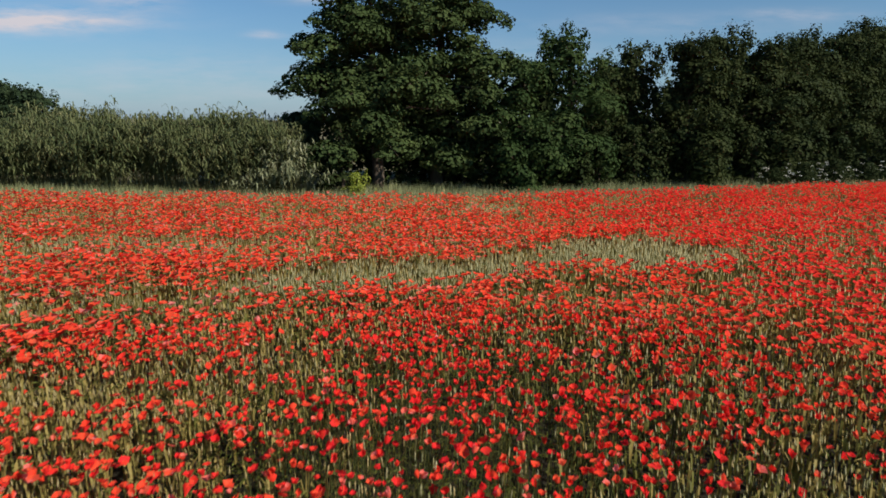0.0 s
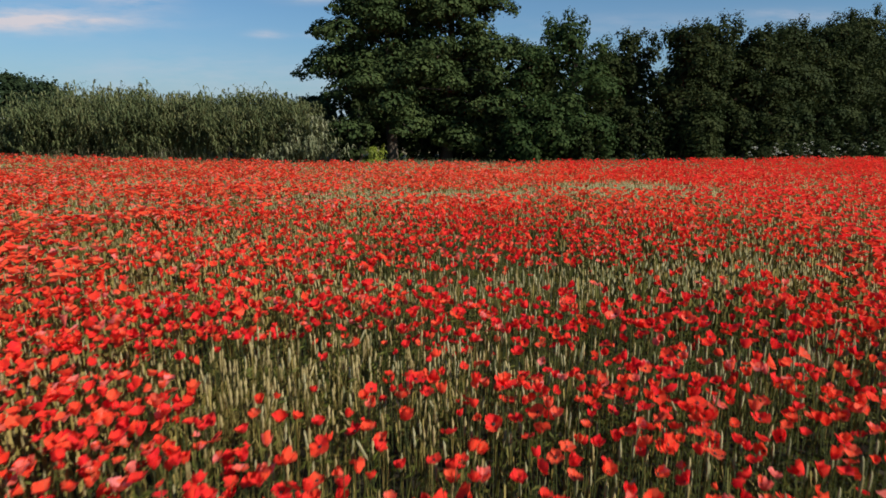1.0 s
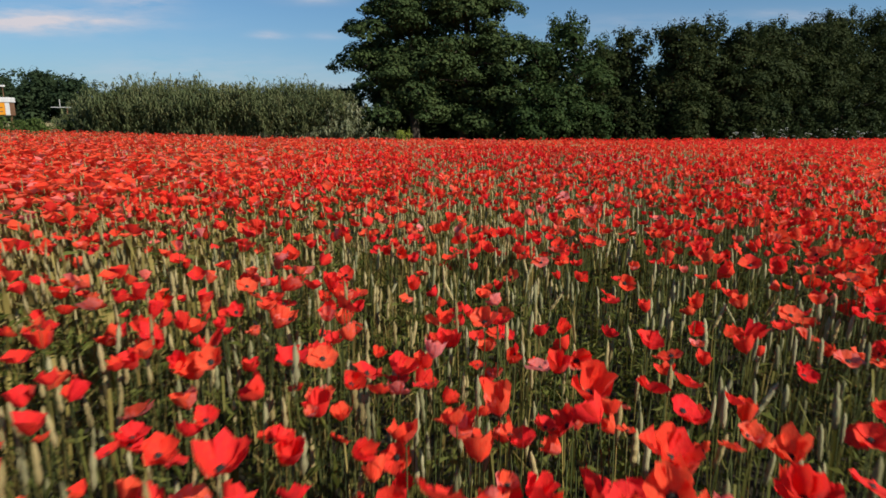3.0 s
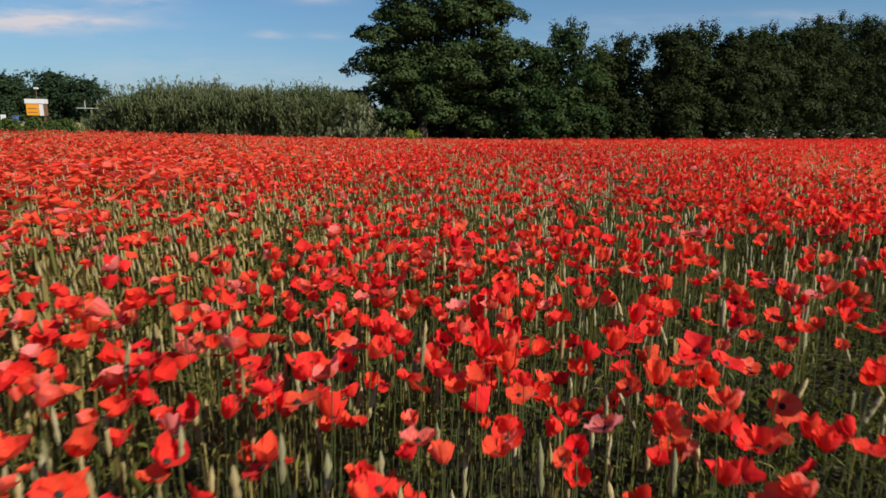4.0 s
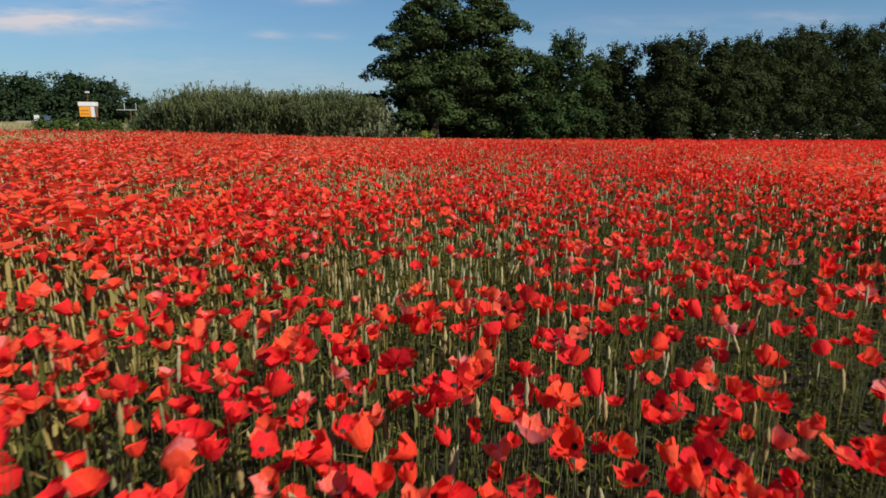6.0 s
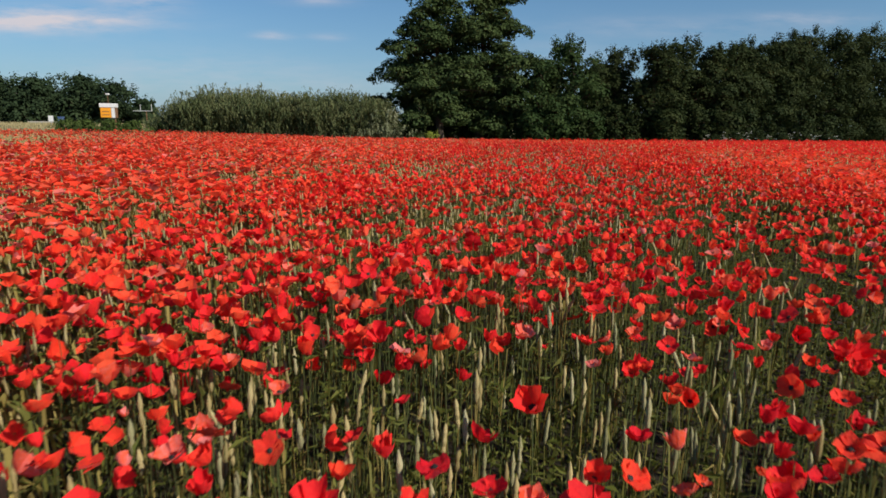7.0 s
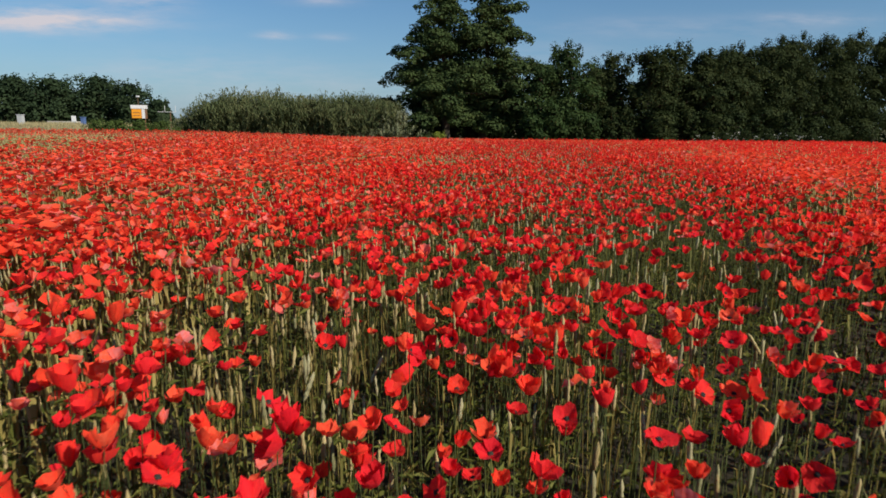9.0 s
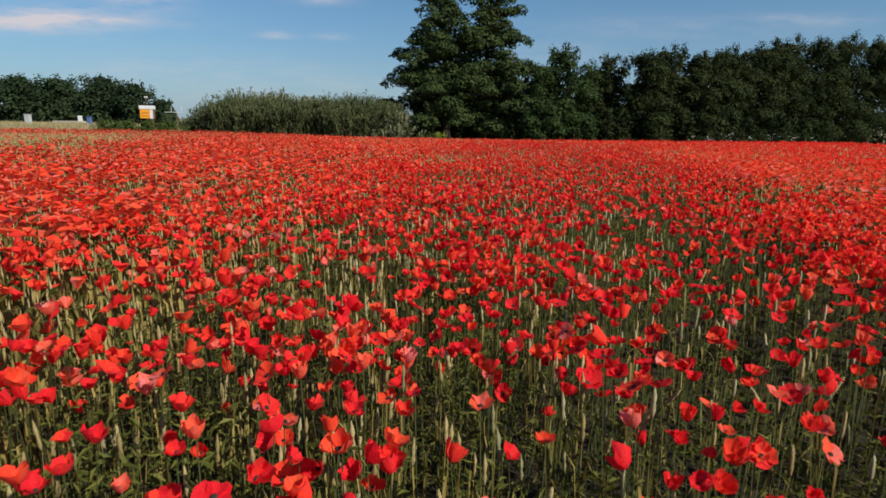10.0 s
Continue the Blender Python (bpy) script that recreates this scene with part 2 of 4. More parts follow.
def tubes(a, b, ra, rb, sides=3):
    """Tapered tubes from points a to points b."""
    n = len(a)
    d = unit(b - a)
    side = unit(np.cross(d, np.where(np.abs(d[:, 2:]) > 0.9, (1.0, 0.0, 0.0), (0.0, 0.0, 1.0))))
    up = np.cross(d, side)
    w = np.arange(sides) * 2 * np.pi / sides
    ring = side[:, None] * np.cos(w)[None, :, None] + up[:, None] * np.sin(w)[None, :, None]
    pts = np.concatenate([a[:, None] + ring * np.reshape(ra, (-1, 1, 1)), b[:, None] + ring * np.reshape(rb, (-1, 1, 1))], 1)
    tris = []
    for i in range(sides):
        j = (i + 1) % sides
        tris += [(i, j, sides + j), (i, sides + j, sides + i)]
    return pts, tris


def leaves(place, normal, size, slim=0.6, fold=0.18):
    """Folded leaves: two triangles each, hinged on the midrib."""
    n = len(place)
    t = unit(np.cross(normal, rng.normal(size=(n, 3))))
    s = np.cross(normal, t)
    size = np.reshape(size, (-1, 1))
    pts = np.stack([place - t * size * 0.5, place + s * size * slim * 0.5 + normal * size * fold - t * size * 0.05,
                    place + t * size * 0.5, place - s * size * slim * 0.5 + normal * size * fold - t * size * 0.05], 1)
    return pts, [(0, 1, 2), (0, 2, 3)]


# ---- ground ----
def ease(v):
    v = np.clip(v, 0, 1)
    return v * v * (3 - 2 * v)


def rise(x, y):
    """The ground's height: level under the field, a slight fall to the wood, a low bank towards the track."""
    x, y = np.asarray(x, float), np.asarray(y, float)
    return 0.75 * ease((y - 46) / 26) * ease((-18.5 - x) / 13) + 0.08 * (1 - ease((y - 26) / 16)) - 0.27 * ease((y - 24) / 20) * ease((x + 14) / 12)


bm = bmesh.new()
xs = [-2500, -1200, -600, -300, -180, *np.arange(-120, 70, 3.0), 80, 110, 180, 300, 600, 1200, 2500]
ys = [-2500, -1200, -600, -250, -100, -50, *np.arange(-20, 140, 3.0), 160, 220, 350, 700, 1400, 2500]
grid = [[bm.verts.new((x, y, float(rise(x, y)))) for x in xs] for y in ys]
for p, q in zip(grid, grid[1:]):
    for k in range(len(xs) - 1):
        bm.faces.new((p[k], p[k + 1], q[k + 1], q[k]))
ground = tagged(new("ground", bm_mesh("ground", bm, GROUND, True)), "dry grassy earth reaching out to the horizon", "ground", kind="structure")


def field_end(x):
    """How far the poppies reach."""
    x = np.asarray(x, float)
    return 43.9 + np.clip(x - 8, 0, 60) * 0.24 - ease((-x - 2) / 9) * 0.9 + np.clip(-11 - x, 0, 8) * 0.25


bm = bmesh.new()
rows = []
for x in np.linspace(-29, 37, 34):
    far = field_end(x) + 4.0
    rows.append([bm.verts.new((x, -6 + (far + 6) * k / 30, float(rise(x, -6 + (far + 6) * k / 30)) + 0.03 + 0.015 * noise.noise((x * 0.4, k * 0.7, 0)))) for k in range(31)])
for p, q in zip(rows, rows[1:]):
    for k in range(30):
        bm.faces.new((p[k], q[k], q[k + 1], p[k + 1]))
field = tagged(new("shaded_soil", bm_mesh("shaded_soil", bm, SHADED_SOIL, True)), "soil of the wheat field with shade painted dark", "soil", kind="structure")


# ---- the field: wheat and poppies ----
blotch, drift, speck, tangle = noise_map(3, 1.1), noise_map(11, 5.0), noise_map(5, 0.45), noise_map(31, 0.8)
# stretches with few poppies: middle, half length, half width, turn, share of poppies left
BARE = [(3.8, 30.5, 2.6, 1.25, 18, 0.0), (6.3, 31.6, 2.4, 0.8, 18, 0.03), (9.0, 32.3, 1.9, 1.6, 10, 0.0), (-2.4, 33.6, 3.2, 1.3, -20, 0.35),
        (5.2, 23.1, 4.2, 0.46, 6, 0.07), (3.6, 20.9, 2.6, 0.36, 3, 0.2), (2.7, 16.62, 2.8, 0.38, 4, 0.3), (1.9, 13.9, 2.8, 0.75, 0, 0.66), (1.7, 14.9, 0.8, 0.4, 0, 0.3),
        (2.4, 15.1, 1.0, 0.4, 0, 0.4), (1.0, 15.2, 1.6, 0.5, 0, 0.5), (3.4, 18.4, 2.5, 0.34, 3, 0.36), (2.0, 10.1, 1.9, 0.4, 0, 0.75), (1.4, 5.85, 1.0, 0.18, 0, 0.35),
        (6.6, 40.5, 1.2, 0.8, 0, 0.2), (-1.4, 28.2, 3.4, 1.0, 14, 0.45), (-5.5, 31.0, 3.6, 1.6, 0, 0.5), (1.0, 25.6, 2.6, 0.5, 8, 0.5), (-9.0, 38.0, 3.0, 1.2, 0, 0.5)]


def bareness(x, y):
    """1 in the poppy stands, less in the bare stretches, with frayed edges."""
    keep = np.ones_like(x)
    fray = 0.6 * (blotch(x, y) - 0.5) + 0.5 * (speck(x, y) - 0.5)
    for cx, cy, a, b, turn, left in BARE:
        c, s = math.cos(radians(turn)), math.sin(radians(turn))
        p, q = ((x - cx) * c + (y - cy) * s) / a, (-(x - cx) * s + (y - cy) * c) / b
        edge = np.clip((np.hypot(p, q) + fray - 0.8) / 0.4, 0, 1)
        keep = np.minimum(keep, left + (1 - left) * edge)
    return keep


def line_x(y):
    """The line of the camera's path, along which planting is finest."""
    return 0.4 + 0.19 * np.clip(y, -1, 21)


# stretches thick with poppies: middle, half length, half width
THICK = [(2.8, 15.85, 2.2, 0.32), (2.4, 17.25, 2.2, 0.24), (3.7, 17.95, 1.8, 0.16), (2.0, 11.7, 3.2, 0.6), (0.6, 5.0, 1.6, 0.5), (0.1, 2.2, 1.5, 0.4), (4.0, 21.9, 3.4, 0.45), (5.0, 25.2, 4.5, 1.3), (0.0, 6.15, 1.5, 0.55), (0.4, 7.2, 2.2, 0.6)]


def across(x, y):
    """-1 to 1 from the riper, thicker crop to the thinner, greener side."""
    # Fitted to the camera's path: stands in for the view's darker right side.
    return np.clip((x - line_x(y)) / (1.3 + 0.3 * np.maximum(y - 21, 0)), -1, 1)


def weedy(x, y):
    """1 where low weeds crowd out the wheat."""
    return np.clip(1.3 * tangle(x, y) - 0.15 + 1.2 * np.exp(-((x - 1.8) / 1.5) ** 2 - ((y - 14.6) / 0.8) ** 2) + 1.1 * np.exp(-((x + 0.4) / 1.1) ** 2 - ((y - 1.8) / 1.0) ** 2) + 0.15 * across(x, y), 0, 1)


def poppy_share(x, y):
    stand = np.clip(0.36 + 1.2 * (blotch(x, y) - 0.36) + 0.85 * (speck(x, y) - 0.4) + 0.4 * (drift(x, y) - 0.3), 0.12, 1.0)
    for cx, cy, a, b in THICK:
        inside = np.clip((1.25 - np.hypot((x - cx) / a, (y - cy) / b) + 0.7 * (speck(x, y) - 0.5)) / 0.5, 0, 1)
        stand = np.maximum(stand, 0.72 * inside)
    left_side = (1 - 0.66 * np.clip((-x - 3 - 0.12 * y) / 7, 0, 1)) * (1 - 0.7 * ease((-x - 9) / 5) * ease((36 - y) / 5)) * (1 - 0.58 * np.exp(-((x - line_x(y) - 1.0) / 0.8) ** 2) * (y < 14)) * np.where(y > 22, 0.65, np.where(y > 15.5, 0.85, 1.0)) * (1 - 0.38 * ease((x - line_x(y) - 1.0) / 3.0) * ((y > 17) & (y < 34)))
    return stand * bareness(x, y) * left_side * (y < field_end(x) + 1.2 * (blotch(x, y) - 0.5))


def nearness(x, y):
    wide = 1 + 1.1 * np.clip((y - 20) / 5, 0, 1)
    return np.hypot((x - line_x(y)) / wide, np.maximum(y - 25.5, 0) * 0.8 + np.maximum(1.0 - y, 0) * 2) + 1.3 * np.clip((y - 21.5) / 1.5, 0, 1)


def in_view_wedge(x, y, margin=1.0):
    """Inside the camera's view wedge, where the field is planted more densely."""
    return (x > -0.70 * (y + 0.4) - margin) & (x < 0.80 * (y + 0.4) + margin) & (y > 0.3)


def scatter(per_m2, low, high, inside_view=True):
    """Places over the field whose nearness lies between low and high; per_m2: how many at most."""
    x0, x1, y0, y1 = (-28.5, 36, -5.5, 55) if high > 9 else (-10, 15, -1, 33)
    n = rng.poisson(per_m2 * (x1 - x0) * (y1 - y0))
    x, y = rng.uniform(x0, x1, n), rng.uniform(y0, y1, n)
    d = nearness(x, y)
    keep = (d >= low) & (d < high) & (in_view_wedge(x, y) == inside_view)
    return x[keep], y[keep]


def flower_points(n, nu, nv, size, cup, lean):
    """Four crinkled petals for n flowers, (n, 4, points, 3), about their base."""
    u, v = np.meshgrid(np.linspace(-1, 1, nu + 1), np.linspace(0.06, 1, nv + 1))
    u, v = u.ravel()[None, None], v.ravel()[None, None]
    k = np.arange(4)[None, :, None]
    ph, grow = rng.uniform(0, 6.28, (n, 4, 1)), rng.uniform(0.82, 1.1, (n, 4, 1))
    c = cup[:, None, None] * rng.uniform(0.75, 1.25, (n, 4, 1))
    ang = k * np.pi / 2 + rng.uniform(-0.15, 0.15, (n, 4, 1)) + u * 1.08
    crease = 0.1 * v * np.sin(4.2 * u + ph) + (0.07 * v * np.sin(9 * u + 2 * ph) if nu > 4 else 0)
    rad = grow * v * (1 - 0.2 * u**4 * v) * (1 - 0.36 * c * v) + 0.3 * crease
    rad = rad * (1 + 0.09 * rng.normal(size=rad.shape) * v**2)
    z = c * v**1.6 + crease + 0.05 * (k % 2) + 0.08 * rng.normal(size=rad.shape) * v**2
    p = np.stack([rad * np.cos(ang), rad * np.sin(ang), z], -1) * size[:, None, None, None]
    turn, tip = rng.uniform(0, 6.28, n), lean
    ct, st, cl, sl = (f(a)[:, None, None] for a, f in ((turn, np.cos), (turn, np.sin), (tip, np.cos), (tip, np.sin)))
    x, y, z = p[..., 0], p[..., 1], p[..., 2]
    y, z = y * cl - z * sl, y * sl + z * cl
    return np.stack([x * ct - y * st, x * st + y * ct, z], -1), (turn, tip)


def turned(p, turn, tip):
    ct, st, cl, sl = (f(a)[:, None] for a, f in ((turn, np.cos), (turn, np.sin), (tip, np.cos), (tip, np.sin)))
    x, y, z = p[..., 0], p[..., 1], p[..., 2]
    y, z = y * cl - z * sl, y * sl + z * cl
    return np.stack([x * ct - y * st, x * st + y * ct, z], -1)


def heart_points(size, turn, tip):
    """The dark heart: a ring of stamens and a knob."""
    w = np.arange(6) * np.pi / 3
    ring = np.stack([0.19 * np.cos(w), 0.19 * np.sin(w), np.full(6, 0.12)], -1)
    p = np.concatenate([ring, [[0, 0, 0.30]]])[None] * size[:, None, None]
    tris = [(i, (i + 1) % 6, 6) for i in range(6)]
    return turned(np.broadcast_to(p, (len(size), 7, 3)), turn, tip), tris


def far_light_tint(x, y):
    # Brightness painted into petals: lighter off the camera's path, deeper to the right.
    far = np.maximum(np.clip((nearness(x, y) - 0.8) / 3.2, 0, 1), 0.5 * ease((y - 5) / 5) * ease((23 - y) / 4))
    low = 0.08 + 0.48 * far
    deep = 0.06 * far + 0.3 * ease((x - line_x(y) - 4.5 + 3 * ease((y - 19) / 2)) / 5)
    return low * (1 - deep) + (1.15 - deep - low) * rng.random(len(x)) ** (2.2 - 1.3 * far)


def poppy_dice(n):
    return rng.normal(0.0425, 0.008, n).clip(0.024, 0.064), np.where(rng.random(n) < 0.42, rng.uniform(0.7, 1.15, n), rng.uniform(0.2, 0.75, n)), np.abs(rng.normal(0.4, 0.4, n)).clip(0, 1.4)


def grow_poppies(pile, x, y, nu, nv, heart, stem, grown=1.0):
    n = len(x)
    size, cup, lean = poppy_dice(n)
    size = size * grown
    top = np.stack([x, y, rise(x, y) + rng.normal(0.83, 0.075, n).clip(0.58, 0.98)], -1)
    petals, (turn, tip) = flower_points(n, nu, nv, size, cup, lean)
    petals = petals + top[:, None, None]
    pile.add(petals.reshape(n * 4, -1, 3), strip_tris(nu, nv), 0, np.repeat(far_light_tint(x, y), 4))
    if heart:
        p, tris = heart_points(size, turn, tip)
        pile.add(p + top[:, None], tris, 1)
    if stem:
        foot = np.stack([x, y, rise(x, y)], -1) + rng.normal(0, 0.05, (n, 3)) * (1, 1, 0)
        pile.add(*tubes(foot, top, np.full(n, 0.0022), np.full(n, 0.0016)), 2)


def sown(per_m2, low, high, inside_view=True):
    x, y = scatter(per_m2, low, high, inside_view)
    keep = rng.random(len(x)) < poppy_share(x, y)
    return x[keep], y[keep]


def far_poppies(pile, x, y, grown, k=5):
    """Ragged cups for poppies far from the camera, enlarged to close the gaps."""
    n = len(x)
    w = np.arange(k)[None] * (2 * np.pi / k) + rng.uniform(0, 6.28, (n, 1)) + rng.normal(0, 0.15, (n, k))
    rad = rng.uniform(0.75, 1.1, (n, k)) * rng.normal(0.042, 0.006, (n, 1)).clip(0.025, 0.06) * grown
    lift = rng.uniform(0.1, 0.95, (n, k)) * 0.045 * grown
    rim = np.stack([rad * np.cos(w), rad * np.sin(w), lift], -1)
    foot = np.stack([x, y, rise(x, y) + rng.normal(0.83, 0.075, n).clip(0.58, 0.98)], -1)
    pile.add(np.concatenate([rim, np.zeros((n, 1, 3))], 1) + foot[:, None], [(i, (i + 1) % k, k) for i in range(k)], 0, far_light_tint(x, y))


POPPIES = 173.0
pile = Pile()
grow_poppies(pile, *sown(POPPIES * 1.02, 0, 1.2), 5, 2, True, True)
tagged(new("poppies", pile.mesh("poppies", [PETAL, HEART, STEM])), "dense red poppies in bloom among the wheat", "poppies", kind="stuff")
pile = Pile()
grow_poppies(pile, *sown(POPPIES * 1.15, 1.2, 2.1), 2, 2, False, True, 1.06)
grow_poppies(pile, *sown(POPPIES * 1.2, 2.1, 3.5), 2, 1, False, False, 1.14)
tagged(new("poppies", pile.mesh("poppies", [PETAL, HEART, STEM])), "red poppies in bloom across the wheat field", "poppies", kind="stuff")
pile = Pile()
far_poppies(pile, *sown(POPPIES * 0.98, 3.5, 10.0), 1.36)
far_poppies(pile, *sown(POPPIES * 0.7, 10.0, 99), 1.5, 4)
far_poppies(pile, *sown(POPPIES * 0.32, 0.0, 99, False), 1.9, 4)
tagged(new("poppies", pile.mesh("poppies", [PETAL])), "red poppies reaching to the far edge of the field", "poppies", kind="stuff")


def grow_wheat(pile, x, y, level, tall=0.785, spread=0.085):
    """Wheat plants, riper to the left, and off the camera's path to brighten far gaps. level 2: ear, stalk and blades;
    1: plainer; 0: ear and wide blades.
    """
    ripe = rng.random(len(x)) < np.clip(0.5 - 0.42 * across(x, y) * np.clip(2.4 - 0.6 * nearness(x, y), 0, 1) + 0.5 * np.clip((nearness(x, y) - 1.4) / 2.4, 0, 1) + 0.7 * (drift(x, y) - 0.5), 0.04, 0.95) * np.where(y > 26, 0.25 + 0.75 * bareness(x, y), 1.0)
    sow_wheat(pile, x[ripe], y[ripe], level, (3, 2), tall, spread)
    sow_wheat(pile, x[~ripe], y[~ripe], level, (0, 1), tall, spread)


def sow_wheat(pile, x, y, level, mats, tall, spread):
    n = len(x)
    bare = 1 - bareness(x, y)
    h = rng.normal(tall, spread, n).clip(tall * 0.6, tall * 1.3) * (1 - 0.06 * bare * (y > 25))
    foot = np.stack([x, y, rise(x, y)], -1)
    sway = rng.normal(0, 0.026, (n, 3)) * (1, 1, 0)
    neck = foot + sway + np.stack([0 * x, 0 * x, h - 0.09], -1)
    tip = neck + unit(np.array([[0, 0, 1.0]]) + rng.normal(0, 0.06, (n, 3))) * rng.uniform(0.085, 0.125, (n, 1))
    fat = rng.uniform(0.006, 0.0095, n)
    if level == 2:
        # spikelets: rings that turn by half a step and swell and narrow along the ear
        rings = []
        d = unit(tip - neck)
        side = unit(np.cross(d, (0.0, 1.0, 0.0)))
        up = np.cross(d, side)
        for k, (f, swell) in enumerate(((0.06, 0.55), (0.26, 1.1), (0.46, 0.95), (0.66, 1.05), (0.86, 0.7))):
            w = np.arange(3) * 2 * np.pi / 3 + (k % 2) * np.pi / 3
            ring = side[:, None] * np.cos(w)[None, :, None] + up[:, None] * np.sin(w)[None, :, None]
            rings.append((neck * (1 - f) + tip * f)[:, None] + ring * (fat * swell)[:, None, None])
        pts = np.concatenate(rings + [neck[:, None], tip[:, None]], 1)
        tris = [(15, 1, 0), (15, 2, 1), (15, 0, 2), (12, 13, 16), (13, 14, 16), (14, 12, 16)]
        for k in range(4):
            a, b = 3 * k, 3 * k + 3
            for i in range(3):
                j = (i + 1) % 3
                tris += [(a + i, a + j, b + i), (b + j, b + i, a + j)] if k % 2 == 0 else [(a + i, a + j, b + j), (b + j, b + i, a + i)]
    elif level == 1:
        mid, _ = tubes(neck * 0.55 + tip * 0.45, tip, fat * 1.1, fat)
        pts = np.concatenate([mid[:, :3], neck[:, None], tip[:, None]], 1)
        tris = [(3, 1, 0), (3, 2, 1), (3, 0, 2), (0, 1, 4), (1, 2, 4), (2, 0, 4)]
    else:
        mid, _ = tubes(neck, tip, fat * 1.35, fat)
        pts = np.concatenate([mid[:, :3], tip[:, None]], 1)
        tris = [(0, 1, 3), (1, 2, 3), (2, 0, 3)]
    eared = rng.random(n) < np.maximum((0.5, 0.7, 0.95)[level], bare)
    pile.add(pts[eared], tris, mats[0])
    if level == 2:
        pile.add(*tubes(foot + sway * 0.3 + (0, 0, 0.15), neck, np.full(n, 0.0019), np.full(n, 0.0014)), mats[1])
    for _ in range(2):
        at = foot + sway * 0.5 + np.stack([0 * x, 0 * x, h * rng.uniform(0.25, 0.6, n)], -1)
        w = rng.uniform(0, 6.28, n)
        out = np.stack([np.cos(w), np.sin(w), 0 * w], -1)
        side = np.stack([-np.sin(w), np.cos(w), 0 * w], -1) * rng.uniform(0.0022, 0.0055, (n, 1)) * (1.0, 2.6, 2.0)[2 - level]
        reach = rng.uniform(0.02, 0.09, (n, 1))
        lift = rng.uniform(0.16, 0.32, (n, 1)) * (0, 0, 1)
        if level == 0:
            wide = side / np.linalg.norm(side, axis=-1, keepdims=True) * 0.024
            pile.add(np.stack([at - wide - lift, at + wide - lift, at + out * reach + lift], 1), [(0, 1, 2)], mats[1])
            continue
        bend, end = at + out * reach * 0.5 + lift, at + out * reach * 1.5 + lift * rng.uniform(0.6, 1.25, (n, 1))
        pile.add(np.stack([at - side * 0.6, at + side * 0.6, bend + side, bend - side, end], 1), [(0, 1, 2), (0, 2, 3), (3, 2, 4)], mats[1])


def wheat_at(per_m2, low, high, inside_view=True):
    x, y = scatter(per_m2, low, high, inside_view)
    keep = (y < field_end(x) + 2.0 + 0.8 * (blotch(x, y) - 0.5)) & (rng.random(len(x)) < 0.42 + 0.26 * drift(x, y) + 0.6 * (1 - bareness(x, y))) & (rng.random(len(x)) < (0.74 - 0.58 * across(x, y) * bareness(x, y) * np.clip((15.5 - y) / 4, 0.2, 1) * np.clip(2.4 - 0.5 * nearness(x, y), 0.4, 1) + 0.26 * (1 - bareness(x, y))) * (1 - 0.45 * weedy(x, y) * (nearness(x, y) < 2.2)))
    keep &= rng.random(len(x)) < np.where(nearness(x, y) < 2.2, 0.52 + 0.48 * (1 - bareness(x, y)), 1.0)
    return x[keep], y[keep]


pile = Pile()
grow_wheat(pile, *wheat_at(310, 0, 1.75), 2, tall=0.75)
tagged(new("wheat", pile.mesh("wheat", [EAR, BLADE, RIPE, RIPE_EAR])), "grey-green ripening wheat with slender ears", "wheat", kind="stuff")
pile = Pile()
grow_wheat(pile, *wheat_at(310, 1.75, 3.0), 1, tall=0.77)
grow_wheat(pile, *wheat_at(285, 3.0, 4.6), 1, tall=0.79)
tagged(new("wheat", pile.mesh("wheat", [EAR, BLADE, RIPE, RIPE_EAR])), "grey-green wheat standing between the poppies", "wheat", kind="stuff")
pile = Pile()
grow_wheat(pile, *wheat_at(180, 4.6, 15.0), 0, tall=0.825)
grow_wheat(pile, *wheat_at(105, 15.0, 99), 0, tall=0.76)
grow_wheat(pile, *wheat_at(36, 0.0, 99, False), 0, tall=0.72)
tagged(new("wheat", pile.mesh("wheat", [EAR, BLADE, RIPE, RIPE_EAR])), "pale wheat reaching to the far field edge", "wheat", kind="stuff")


def grow_weeds():
    """Low leafy weeds between the stalks of the near stretch."""
    pile = Pile()
    for per_m2, low, high, count, grown in ((125, 0, 2.3, 14, 1.0), (58, 2.3, 5.0, 7, 1.5), (26, 5.0, 9.0, 5, 2.2)):
        x, y = scatter(per_m2, low, high)
        keep = rng.random(len(x)) < np.maximum(weedy(x, y), 0.5)
        x, y = x[keep], y[keep]
        pick = np.repeat(np.arange(len(x)), count)
        n = len(pick)
        tall = (rng.uniform(0.4, 0.85, len(x)) * (0.86 - 0.2 * across(x, y)))[pick]
        place = np.stack([x[pick] + rng.normal(0, 0.055, n), y[pick] + rng.normal(0, 0.055, n), rise(x, y)[pick] + tall * rng.random(n) ** 0.6], -1)
        pile.add(*leaves(place, unit(rng.normal(0, 0.8, (n, 3)) + (0, 0, 0.5)), rng.uniform(0.025, 0.075, n) * grown, 0.22))
    tagged(new("field_weeds", pile.mesh("field_weeds", [WEED], False)), "leafy green weeds low between the wheat stalks", "weeds", kind="stuff")


grow_weeds()


# ---- trees ----
def tube_line(pile, points, radii, sides=6, mat=0):
    for a, b, ra, rb in zip(points, points[1:], radii, radii[1:]):
        pile.add(*tubes(np.array([a]), np.array([b]), np.array([ra]), np.array([rb]), sides), mat)


